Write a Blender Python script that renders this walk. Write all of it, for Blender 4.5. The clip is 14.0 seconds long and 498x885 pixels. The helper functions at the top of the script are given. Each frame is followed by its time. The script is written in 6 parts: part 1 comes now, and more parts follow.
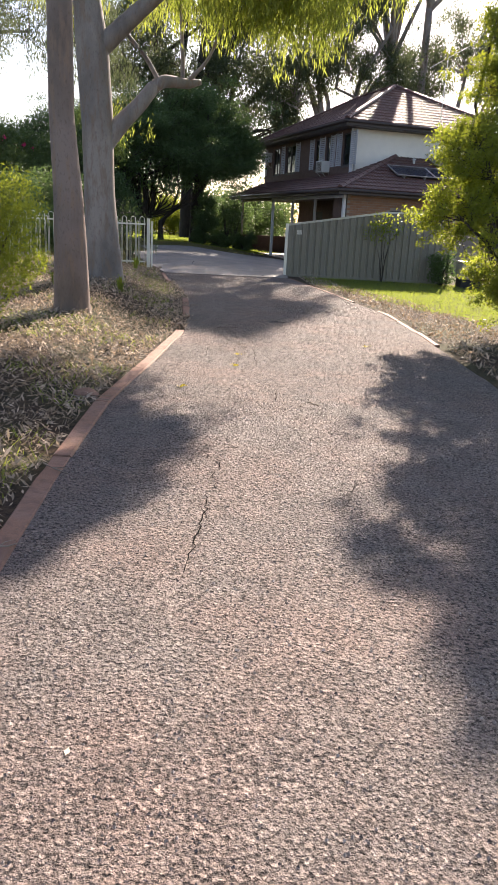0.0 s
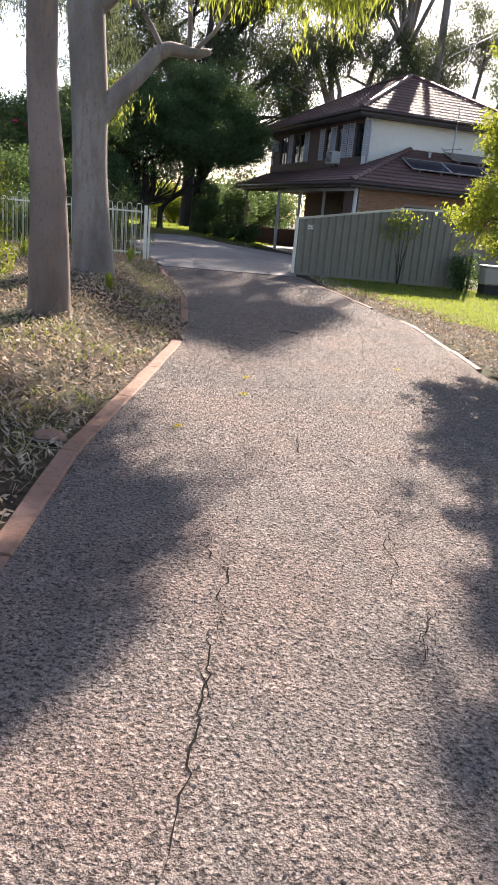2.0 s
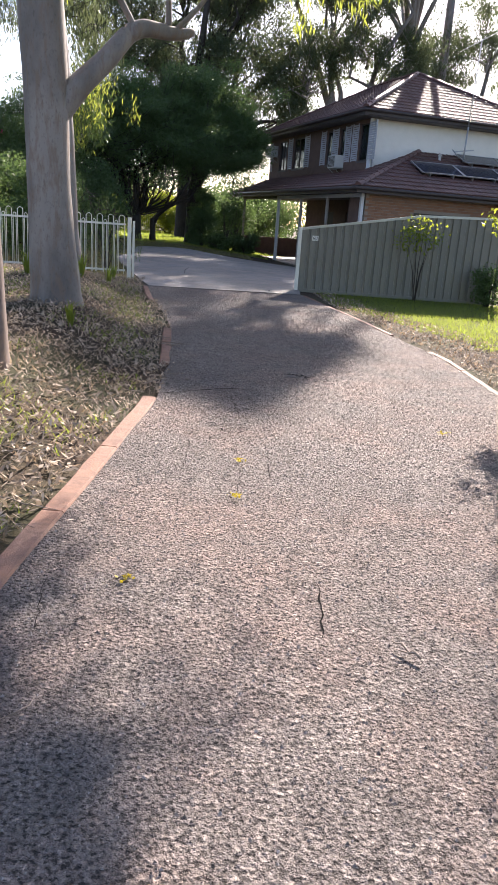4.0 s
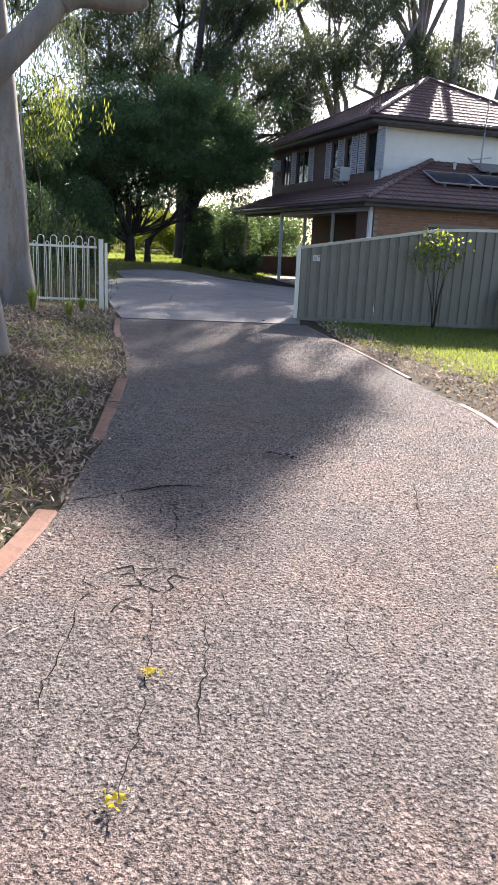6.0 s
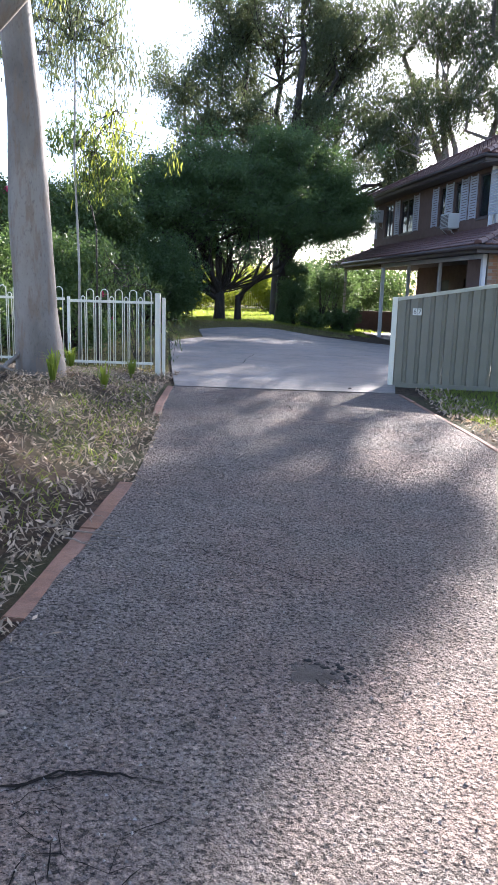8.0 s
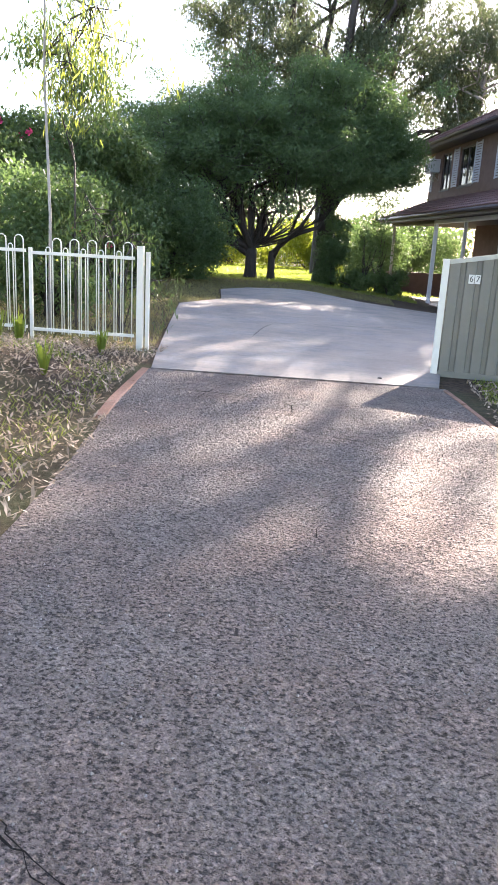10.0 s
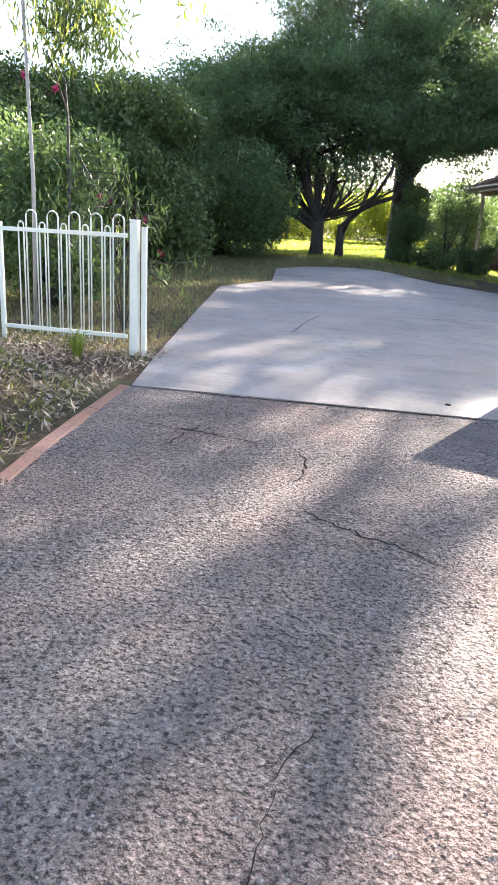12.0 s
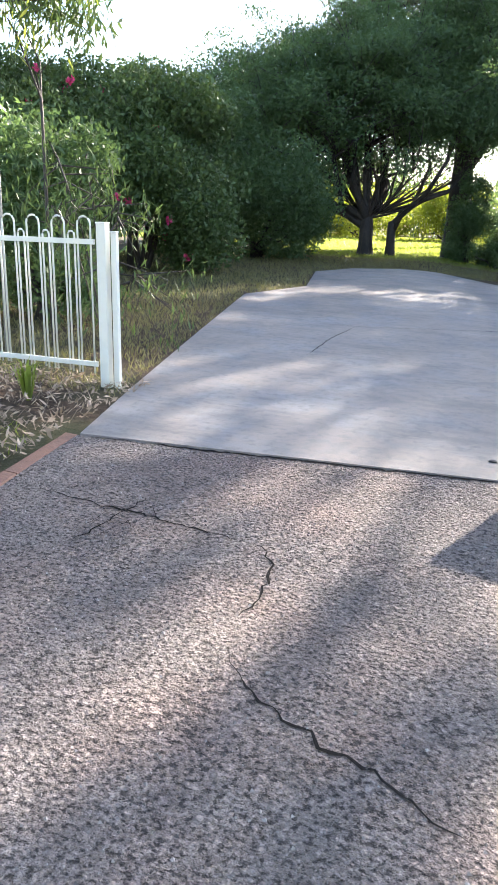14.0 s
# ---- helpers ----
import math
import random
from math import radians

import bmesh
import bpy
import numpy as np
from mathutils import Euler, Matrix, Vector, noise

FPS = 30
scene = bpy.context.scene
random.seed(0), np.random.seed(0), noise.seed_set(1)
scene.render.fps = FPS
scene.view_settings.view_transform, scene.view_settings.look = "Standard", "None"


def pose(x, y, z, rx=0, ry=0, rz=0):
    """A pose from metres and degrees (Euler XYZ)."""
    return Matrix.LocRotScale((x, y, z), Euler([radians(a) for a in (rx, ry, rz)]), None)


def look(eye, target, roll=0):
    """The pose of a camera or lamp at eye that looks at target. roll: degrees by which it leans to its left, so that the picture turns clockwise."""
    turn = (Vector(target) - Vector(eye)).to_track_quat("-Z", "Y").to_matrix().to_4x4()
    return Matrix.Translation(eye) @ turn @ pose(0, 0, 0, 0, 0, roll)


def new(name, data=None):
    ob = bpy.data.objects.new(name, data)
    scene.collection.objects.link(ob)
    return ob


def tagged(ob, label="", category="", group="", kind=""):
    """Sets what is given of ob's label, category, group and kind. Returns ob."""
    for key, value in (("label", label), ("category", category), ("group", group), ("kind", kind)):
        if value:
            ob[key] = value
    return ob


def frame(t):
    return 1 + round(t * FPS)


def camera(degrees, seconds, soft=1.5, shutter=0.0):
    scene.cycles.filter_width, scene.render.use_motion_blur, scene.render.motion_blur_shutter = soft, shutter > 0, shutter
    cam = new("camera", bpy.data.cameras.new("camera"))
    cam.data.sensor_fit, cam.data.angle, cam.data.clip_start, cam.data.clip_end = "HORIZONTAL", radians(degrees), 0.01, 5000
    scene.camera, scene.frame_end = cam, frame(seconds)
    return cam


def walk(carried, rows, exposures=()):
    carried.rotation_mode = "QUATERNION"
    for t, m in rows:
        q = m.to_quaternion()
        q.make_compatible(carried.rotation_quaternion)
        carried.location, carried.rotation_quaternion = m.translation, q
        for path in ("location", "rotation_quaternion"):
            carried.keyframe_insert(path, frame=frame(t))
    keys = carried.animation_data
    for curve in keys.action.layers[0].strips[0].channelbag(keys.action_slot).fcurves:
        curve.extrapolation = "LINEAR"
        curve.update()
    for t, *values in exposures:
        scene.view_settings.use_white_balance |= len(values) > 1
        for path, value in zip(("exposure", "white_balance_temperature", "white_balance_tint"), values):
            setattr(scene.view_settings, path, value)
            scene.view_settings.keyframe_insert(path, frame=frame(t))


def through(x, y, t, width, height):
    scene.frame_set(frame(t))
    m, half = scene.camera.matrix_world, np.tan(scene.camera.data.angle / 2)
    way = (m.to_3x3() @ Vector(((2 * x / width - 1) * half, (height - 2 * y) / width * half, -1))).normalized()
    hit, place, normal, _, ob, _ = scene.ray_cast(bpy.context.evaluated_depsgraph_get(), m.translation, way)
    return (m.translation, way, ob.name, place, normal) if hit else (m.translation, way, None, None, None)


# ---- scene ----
cam = camera(37.6, 14.0)
PATH = [
    (0, (0.150, -0.587, 1.594), (0.319, 1.323, 1.027), 2.85),
    (0.5, (0.064, -0.346, 1.610), (0.234, 1.563, 1.037), 3.65),
    (1, (0.090, -0.018, 1.606), (0.272, 1.887, 1.023), 4.54),
    (1.5, (0.181, 0.479, 1.635), (0.373, 2.380, 1.044), 4.94),
    (2, (0.115, 0.996, 1.626), (0.305, 2.898, 1.036), 5.04),
    (2.5, (0.174, 1.518, 1.596), (0.354, 3.423, 1.013), 4.94),
    (2.7, (0.217, 1.746, 1.626), (0.392, 3.653, 1.046), 4.75),
    (4.8, (0.502, 3.931, 1.696), (0.698, 5.839, 1.127), 3.53),
    (5, (0.589, 4.163, 1.691), (0.788, 6.070, 1.124), 3.43),
    (5.5, (0.749, 4.724, 1.710), (0.932, 6.636, 1.153), 3.15),
    (6, (0.858, 5.311, 1.729), (0.997, 7.235, 1.200), 2.68),
    (6.5, (1.010, 5.932, 1.724), (1.070, 7.872, 1.241), 1.84),
    (7, (1.119, 6.557, 1.698), (1.089, 8.508, 1.260), 1.60),
    (7.5, (1.269, 7.170, 1.688), (1.164, 9.126, 1.281), 1.46),
    (8, (1.341, 7.783, 1.667), (1.190, 9.738, 1.272), 1.69),
    (8.2, (1.377, 8.006, 1.695), (1.220, 9.960, 1.298), 1.99),
    (10.3, (1.654, 10.556, 1.693), (1.363, 12.462, 1.162), 3.48),
    (10.5, (1.650, 10.784, 1.716), (1.336, 12.683, 1.174), 3.70),
    (11, (1.733, 11.353, 1.711), (1.352, 13.231, 1.141), 3.80),
    (11.5, (1.735, 11.907, 1.713), (1.301, 13.767, 1.119), 3.78),
    (12, (1.801, 12.468, 1.721), (1.341, 14.324, 1.134), 3.01),
    (12.5, (1.938, 13.003, 1.745), (1.460, 14.858, 1.169), 2.48),
    (13, (1.991, 13.436, 1.758), (1.479, 15.285, 1.195), 1.90),
    (13.5, (1.975, 13.797, 1.751), (1.391, 15.628, 1.197), 1.52),
    (14, (1.913, 13.956, 1.735), (1.295, 15.763, 1.140), 1.67),
]
EXPOSURES = [(0, 1.68, 7200, 20), (2.5, 1.72, 6900, 20), (5, 1.82, 6500, 20), (6, 1.86, 6400, 19), (7, 1.98, 6350, 18), (8, 2.4, 6150, 18), (10.5, 3.25, 7050, 20), (12, 3.15, 6750, 17), (13, 3.05, 6600, 16), (14, 3.2, 6700, 14)]
walk(cam, [(t, look(eye, target, roll)) for t, eye, target, roll in PATH], EXPOSURES)

# ---- world, sun, exposure ----
SUN_AZ = math.atan2(0.83, 2.09)   # from +y towards +x
SUN_EL = radians(31.5)
world = bpy.data.worlds.new("world")
scene.world = world
world.use_nodes = True
wn = world.node_tree
sky = wn.nodes.new("ShaderNodeTexSky")
sky.sky_type = "NISHITA"
sky.sun_disc = False
sky.sun_elevation = SUN_EL
sky.sun_rotation = SUN_AZ
sky.air_density, sky.dust_density, sky.ozone_density = 1.0, 1.0, 1.5
wn.nodes["Background"].inputs["Strength"].default_value = 0.08
wn.links.new(sky.outputs[0], wn.nodes["Background"].inputs["Color"])
sun = new("sun", bpy.data.lights.new("sun", "SUN"))
sun.data.energy, sun.data.angle, sun.data.color = 5.0, radians(0.55), (1.0, 0.93, 0.82)
SUN_DIR = Vector((math.sin(SUN_AZ) * math.cos(SUN_EL), math.cos(SUN_AZ) * math.cos(SUN_EL), math.sin(SUN_EL)))
sun.matrix_world = look(SUN_DIR * 60, (0, 0, 0))


# ---- materials ----
class Mat:
    """A small builder of node materials."""

    def __init__(self, name, rough=0.8, metal=0.0, spec=0.5):
        self.m = bpy.data.materials.new(name)
        self.m.use_nodes = True
        self.t = self.m.node_tree
        self.b = self.t.nodes["Principled BSDF"]
        self.b.inputs["Roughness"].default_value = rough
        self.b.inputs["Metallic"].default_value = metal
        self.b.inputs["Specular IOR Level"].default_value = spec
        self.co = self.t.nodes.new("ShaderNodeTexCoord").outputs["Object"]
        self.bumped = None

    def node(self, kind, **inputs):
        n = self.t.nodes.new(kind)
        for k, v in inputs.items():
            self.put(n.inputs[k.replace("_", " ")], v)
        return n

    def put(self, socket, v):
        if isinstance(v, bpy.types.NodeSocket):
            self.t.links.new(v, socket)
        else:
            socket.default_value = v

    def noise(self, scale, detail=4.0, rough=0.6, stretch=None, shift=0.0):
        co = self.co
        if stretch:
            mp = self.node("ShaderNodeMapping", Vector=co)
            mp.inputs["Scale"].default_value = stretch
            mp.inputs["Location"].default_value = (shift, shift, 0)
            co = mp.outputs[0]
        n = self.node("ShaderNodeTexNoise", Vector=co, Scale=scale, Detail=detail, Roughness=rough)
        return n.outputs["Fac"]

    def voronoi(self, scale, feature="F1", out="Distance", rnd=1.0):
        n = self.t.nodes.new("ShaderNodeTexVoronoi")
        n.feature = feature
        self.t.links.new(self.co, n.inputs["Vector"])
        n.inputs["Scale"].default_value = scale
        n.inputs["Randomness"].default_value = rnd
        return n.outputs[out]

    def ramp(self, fac, *stops):
        n = self.t.nodes.new("ShaderNodeValToRGB")
        self.t.links.new(fac, n.inputs[0])
        e = n.color_ramp.elements
        while len(e) < len(stops):
            e.new(0.5)
        for el, (p, c) in zip(e, stops):
            el.position = p
            el.color = (*c, 1) if isinstance(c, tuple) else (c, c, c, 1)
        return n.outputs[0]

    def mix(self, fac, a, b, how="MIX"):
        n = self.t.nodes.new("ShaderNodeMix")
        n.data_type, n.blend_type = "RGBA", how
        self.put(n.inputs[0], fac)
        for s, v in ((n.inputs[6], a), (n.inputs[7], b)):
            self.put(s, (*v, 1) if isinstance(v, tuple) and len(v) == 3 else v)
        return n.outputs[2]

    def math(self, op, a, b=0.0):
        n = self.t.nodes.new("ShaderNodeMath")
        n.operation = op
        self.put(n.inputs[0], a)
        self.put(n.inputs[1], b)
        return n.outputs[0]

    def colour(self, c):
        self.put(self.b.inputs["Base Color"], (*c, 1) if isinstance(c, tuple) else c)
        return self

    def rough(self, v):
        self.put(self.b.inputs["Roughness"], v)
        return self

    def bump(self, height, distance=0.01, strength=1.0):
        n = self.node("ShaderNodeBump", Height=height, Distance=distance, Strength=strength)
        if self.bumped is not None:
            self.t.links.new(self.bumped, n.inputs["Normal"])
        self.bumped = n.outputs[0]
        self.t.links.new(self.bumped, self.b.inputs["Normal"])
        return self

    def random(self):
        return self.t.nodes.new("ShaderNodeObjectInfo").outputs["Random"]

    def island(self):
        return self.t.nodes.new("ShaderNodeNewGeometry").outputs["Random Per Island"]


def simple(name, c, rough=0.6, metal=0.0, var=0.25, scale=6.0, bump=0.002, spec=0.5):
    k = Mat(name, rough, metal, spec)
    n = k.noise(scale, 5)
    n2 = k.noise(scale * 12, 4)
    d = tuple(v * (1 - var) for v in c)
    l = tuple(min(1, v * (1 + var * 0.7)) for v in c)
    col = k.mix(0.25, k.ramp(n, (0.3, d), (0.7, l)), k.ramp(n2, (0.3, d), (0.7, l)))
    k.colour(col).bump(n2, bump)
    return k.m


def leaf_material(name, dark, light, through, amount=0.45, rough=0.5, power=1.0):
    """Leaves: a diffuse and slightly glossy face with light coming through."""
    k = Mat(name, rough, 0, 0.35)
    r = k.math("POWER", k.island(), power)
    big = k.noise(0.9, 2)
    col = k.mix(k.math("MULTIPLY", k.math("ADD", r, big), 0.5), dark, light)
    k.colour(col)
    tr = k.node("ShaderNodeBsdfTranslucent", Color=(*through, 1))
    k.t.links.new(k.mix(0.6, col, through), tr.inputs["Color"])
    mixer = k.t.nodes.new("ShaderNodeMixShader")
    mixer.inputs[0].default_value = amount
    out = k.t.nodes["Material Output"]
    k.t.links.new(k.b.outputs[0], mixer.inputs[1])
    k.t.links.new(tr.outputs[0], mixer.inputs[2])
    k.t.links.new(mixer.outputs[0], out.inputs["Surface"])
    return k.m


def asphalt_material():
    k = Mat("asphalt", 0.8, 0, 0.4)
    lumps = k.voronoi(68.0, "SMOOTH_F1", "Distance")
    cells = k.voronoi(140.0, "F1", "Distance")
    tone = k.voronoi(140.0, "F1", "Color")
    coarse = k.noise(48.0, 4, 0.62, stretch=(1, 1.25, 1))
    hollow = k.noise(21.0, 4, 0.6)
    grit = k.noise(300.0, 2, 0.6)
    wide = k.noise(7.0, 5, 0.65)
    patch = k.noise(0.55, 5, 0.6)
    pink = k.noise(1.1, 5, 0.65, shift=3.0, stretch=(1, 1, 1))
    base = k.mix(k.ramp(patch, (0.35, 0.0), (0.65, 1.0)), (0.225, 0.196, 0.178), (0.305, 0.265, 0.238))
    base = k.mix(k.ramp(pink, (0.42, 0.0), (0.64, 0.75)), base, (0.315, 0.232, 0.196))
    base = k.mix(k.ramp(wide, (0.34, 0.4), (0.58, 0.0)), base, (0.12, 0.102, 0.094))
    chips = k.ramp(tone, (0.1, (0.74, 0.74, 0.75)), (0.5, (0.98, 0.97, 0.96)), (0.97, (1.32, 1.3, 1.27)))
    base = k.mix(1.0, base, chips, "MULTIPLY")
    # Crevices along the bump noise darkened in colour, standing in for their shade.
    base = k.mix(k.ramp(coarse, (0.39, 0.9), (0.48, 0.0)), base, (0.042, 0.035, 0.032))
    k.colour(base)
    k.rough(k.ramp(cells, (0.1, 0.62), (0.6, 0.95)))
    k.bump(hollow, 0.03, 0.7).bump(k.ramp(coarse, (0.32, 0.0), (0.58, 1.0)), 0.028, 1.0).bump(lumps, -0.02, 1.0).bump(cells, -0.004, 0.8).bump(grit, 0.0015, 0.5)
    return k.m


def concrete_material(name, c, bump=0.0015, stain=0.45):
    k = Mat(name, 0.7, 0, 0.5)
    a, m, b, d = k.noise(0.55, 7, 0.7), k.noise(1.7, 6, 0.7), k.noise(14, 5, 0.7), k.noise(190, 3)
    drag = k.noise(1.6, 6, 0.72, stretch=(0.45, 2.2, 1), shift=7.0)
    lo = tuple(v * (1 - stain) for v in c)
    warm = (c[0] * 0.95, c[1] * 0.80, c[2] * 0.68)
    col = k.mix(k.ramp(a, (0.38, 0.0), (0.58, 1.0)), lo, c)
    col = k.mix(k.ramp(m, (0.46, 0.7), (0.60, 0.0)), col, warm)
    col = k.mix(k.ramp(drag, (0.36, 0.6), (0.50, 0.0)), col, tuple(v * 0.5 for v in c))
    col = k.mix(k.ramp(b, (0.36, 0.6), (0.50, 0.0)), col, tuple(v * 0.5 for v in c))
    col = k.mix(k.ramp(d, (0.35, 0.5), (0.5, 0.0)), col, tuple(v * 0.45 for v in c))
    k.colour(col).rough(k.ramp(m, (0.3, 0.5), (0.7, 0.8))).bump(b, 0.003, 0.7).bump(d, bump, 0.9)
    return k.m


def soil_material():
    k = Mat("soil", 0.95, 0, 0.2)
    a, b, c = k.noise(0.7, 5), k.noise(14, 6, 0.7), k.noise(90, 4)
    col = k.mix(k.ramp(b, (0.35, 0.0), (0.65, 1.0)), (0.025, 0.018, 0.013), (0.10, 0.068, 0.046))
    col = k.mix(k.ramp(a, (0.45, 0.0), (0.6, 0.55)), col, (0.05, 0.065, 0.025))
    k.colour(col).bump(b, 0.03, 0.8).bump(c, 0.008, 0.7)
    return k.m


def bark_material(name, light, dark, tan, bump=0.006):
    k = Mat(name, 0.7, 0, 0.3)
    a = k.noise(1.6, 5, 0.6, stretch=(1, 1, 0.45))
    b = k.noise(5.0, 6, 0.65, stretch=(2.2, 2.2, 0.5), shift=4)
    c = k.noise(40, 4, 0.6, stretch=(1, 1, 0.5))
    col = k.mix(k.ramp(a, (0.4, 0.0), (0.62, 1.0)), light, dark)
    col = k.mix(k.ramp(b, (0.5, 0.0), (0.62, 0.7)), col, tan)
    col = k.mix(k.ramp(c, (0.3, 0.4), (0.45, 0.0)), col, tuple(v * 0.5 for v in dark))
    k.colour(col).bump(b, bump, 0.7).bump(c, bump * 0.4, 0.7)
    return k.m


M = {
    "asphalt": asphalt_material(),
    "slab": concrete_material("slab_concrete", (0.262, 0.25, 0.243)),
    "kerb": concrete_material("kerb_concrete", (0.33, 0.205, 0.16), 0.004, 0.4),
    "soil": soil_material(),
    "gum_bark": bark_material("gum_bark", (0.28, 0.255, 0.235), (0.155, 0.14, 0.13), (0.21, 0.155, 0.12)),
    "pink_bark": bark_material("pink_bark", (0.25, 0.195, 0.17), (0.15, 0.118, 0.10), (0.26, 0.18, 0.13)),
    "dark_bark": bark_material("dark_bark", (0.05, 0.042, 0.036), (0.03, 0.026, 0.022), (0.07, 0.055, 0.045), 0.02),
    "leaf_gum": leaf_material("leaf_gum", (0.06, 0.09, 0.025), (0.15, 0.19, 0.05), (0.55, 0.62, 0.09), 0.6),
    "leaf_far": leaf_material("leaf_far", (0.04, 0.06, 0.03), (0.10, 0.125, 0.07), (0.2, 0.24, 0.1), 0.4),
    "leaf_dark": leaf_material("leaf_dark", (0.04, 0.075, 0.032), (0.10, 0.165, 0.065), (0.18, 0.28, 0.07), 0.4),
    "leaf_bush": leaf_material("leaf_bush", (0.035, 0.065, 0.022), (0.10, 0.155, 0.05), (0.2, 0.3, 0.07), 0.25),
    "leaf_wattle": leaf_material("leaf_wattle", (0.06, 0.11, 0.018), (0.17, 0.22, 0.035), (0.50, 0.55, 0.05), 0.5),
    "leaf_yellow": leaf_material("leaf_yellow", (0.3, 0.26, 0.02), (0.55, 0.42, 0.04), (0.8, 0.65, 0.05), 0.5),
    "petal": leaf_material("petal_pink", (0.5, 0.03, 0.12), (0.75, 0.08, 0.22), (0.8, 0.1, 0.25), 0.4),
    "grass": leaf_material("grass_blade", (0.07, 0.11, 0.022), (0.2, 0.27, 0.05), (0.52, 0.62, 0.09), 0.5),
    "grass_dry": leaf_material("grass_dry", (0.12, 0.12, 0.05), (0.28, 0.25, 0.11), (0.4, 0.38, 0.12), 0.35),
    "litter": leaf_material("leaf_litter", (0.05, 0.03, 0.02), (0.92, 0.74, 0.56), (0.55, 0.42, 0.28), 0.22, 0.75, 2.6),
    "white": simple("white_powdercoat", (0.74, 0.74, 0.66), 0.35, 0, 0.06, 9, 0.0006),
    "trim_white": simple("white_trim_paint", (0.62, 0.63, 0.66), 0.45, 0, 0.08, 5, 0.0008),
    "fence": simple("green_grey_steel", (0.19, 0.185, 0.155), 0.42, 0.0, 0.12, 2.5, 0.0006),
    "cream": simple("cream_cladding", (0.80, 0.77, 0.70), 0.6, 0, 0.06, 3, 0.001),
    "fascia": simple("brown_fascia_paint", (0.06, 0.045, 0.042), 0.5, 0, 0.2, 4, 0.001),
    "soffit": simple("soffit_paint", (0.12, 0.10, 0.095), 0.7, 0, 0.1, 4, 0.001),
    "mortar": simple("mortar", (0.30, 0.25, 0.21), 0.95, 0, 0.2, 20, 0.003),
    "dark": simple("dark_void", (0.02, 0.02, 0.022), 0.7, 0, 0.2, 3, 0.001),
    "crack": simple("crack_dark", (0.022, 0.02, 0.019), 1.0, 0, 0.3, 30, 0.001, 0.0),
    "steel": simple("galvanised_steel", (0.45, 0.46, 0.47), 0.4, 0.8, 0.1, 8, 0.0005),
    "plastic": simple("offwhite_plastic", (0.55, 0.56, 0.55), 0.5, 0, 0.08, 6, 0.0005),
    "curtain": simple("pale_curtain", (0.45, 0.45, 0.50), 0.85, 0, 0.15, 4, 0.001),
    "number": simple("number_plate_white", (0.75, 0.75, 0.7), 0.5, 0, 0.05, 6, 0.0005),
    "black": simple("black_rubber", (0.015, 0.015, 0.015), 0.7, 0, 0.2, 8, 0.001),
}


M["kerb"].node_tree.nodes["Principled BSDF"].inputs["Specular IOR Level"].default_value = 0.12


def brick_material():
    k = Mat("brick", 0.85, 0, 0.3)
    r = k.random()
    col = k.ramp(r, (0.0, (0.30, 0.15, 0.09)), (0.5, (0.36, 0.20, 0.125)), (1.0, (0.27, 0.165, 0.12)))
    n = k.noise(60, 4)
    k.colour(k.mix(k.ramp(n, (0.3, 0.35), (0.6, 0.0)), col, (0.14, 0.08, 0.055))).bump(n, 0.004, 0.7)
    return k.m


def tile_material():
    k = Mat("roof_tile", 0.5, 0, 0.5)
    r = k.island()
    n, n2 = k.noise(1.2, 5), k.noise(45, 4)
    col = k.ramp(r, (0.0, (0.10, 0.046, 0.040)), (0.5, (0.135, 0.062, 0.052)), (1.0, (0.115, 0.053, 0.046)))
    col = k.mix(k.ramp(n, (0.4, 0.0), (0.7, 0.5)), col, (0.11, 0.08, 0.075))
    k.colour(col).rough(k.ramp(n2, (0.3, 0.42), (0.7, 0.65))).bump(n2, 0.002, 0.5)
    return k.m


def glass_material():
    k = Mat("window_glass", 0.03, 0, 0.5)
    k.colour((0.05, 0.06, 0.07))
    k.b.inputs["Transmission Weight"].default_value = 0.6
    k.b.inputs["IOR"].default_value = 1.5
    return k.m


def panel_material():
    k = Mat("solar_glass", 0.12, 0, 0.6)
    n = k.noise(3, 3)
    k.colour(k.ramp(n, (0.3, (0.03, 0.035, 0.05)), (0.7, (0.045, 0.05, 0.07))))
    return k.m


M["brick"], M["tile"], M["glass"], M["solar"] = brick_material(), tile_material(), glass_material(), panel_material()


# ---- mesh helpers ----
def build(name, verts, faces, mat, parent=None, label="", smooth=False, kind=""):
    """One mesh object from plain lists."""
    me = bpy.data.meshes.new(name)
    me.from_pydata(verts, [], faces)
    me.materials.append(mat)
    if smooth:
        me.shade_smooth()
    ob = new(name, me)
    ob.parent = parent
    return tagged(ob, label, kind=kind)


def quads(name, V, mat, parent=None, label="", kind=""):
    """One mesh from an array (n, 4, 3) of loose quads."""
    n = len(V)
    me = bpy.data.meshes.new(name)
    me.vertices.add(n * 4)
    me.vertices.foreach_set("co", V.reshape(-1).astype(np.float32))
    me.loops.add(n * 4)
    me.loops.foreach_set("vertex_index", np.arange(n * 4, dtype=np.int32))
    me.polygons.add(n)
    me.polygons.foreach_set("loop_start", np.arange(0, n * 4, 4, dtype=np.int32))
    me.update(calc_edges=True)
    me.validate()
    me.materials.append(mat)
    ob = new(name, me)
    ob.parent = parent
    return tagged(ob, label, kind=kind)


def thing(name, x, y, z, label, category, group="", kind="", rz=0):
    ob = new(name)
    ob.matrix_world = pose(x, y, z, 0, 0, rz)
    return tagged(ob, label, category, group, kind)


def part(name, bm, mat, parent, label="", kind=""):
    me = bpy.data.meshes.new(name)
    bm.to_mesh(me)
    bm.free()
    me.materials.append(mat)
    ob = new(name, me)
    ob.parent = parent
    return tagged(ob, label, kind=kind)


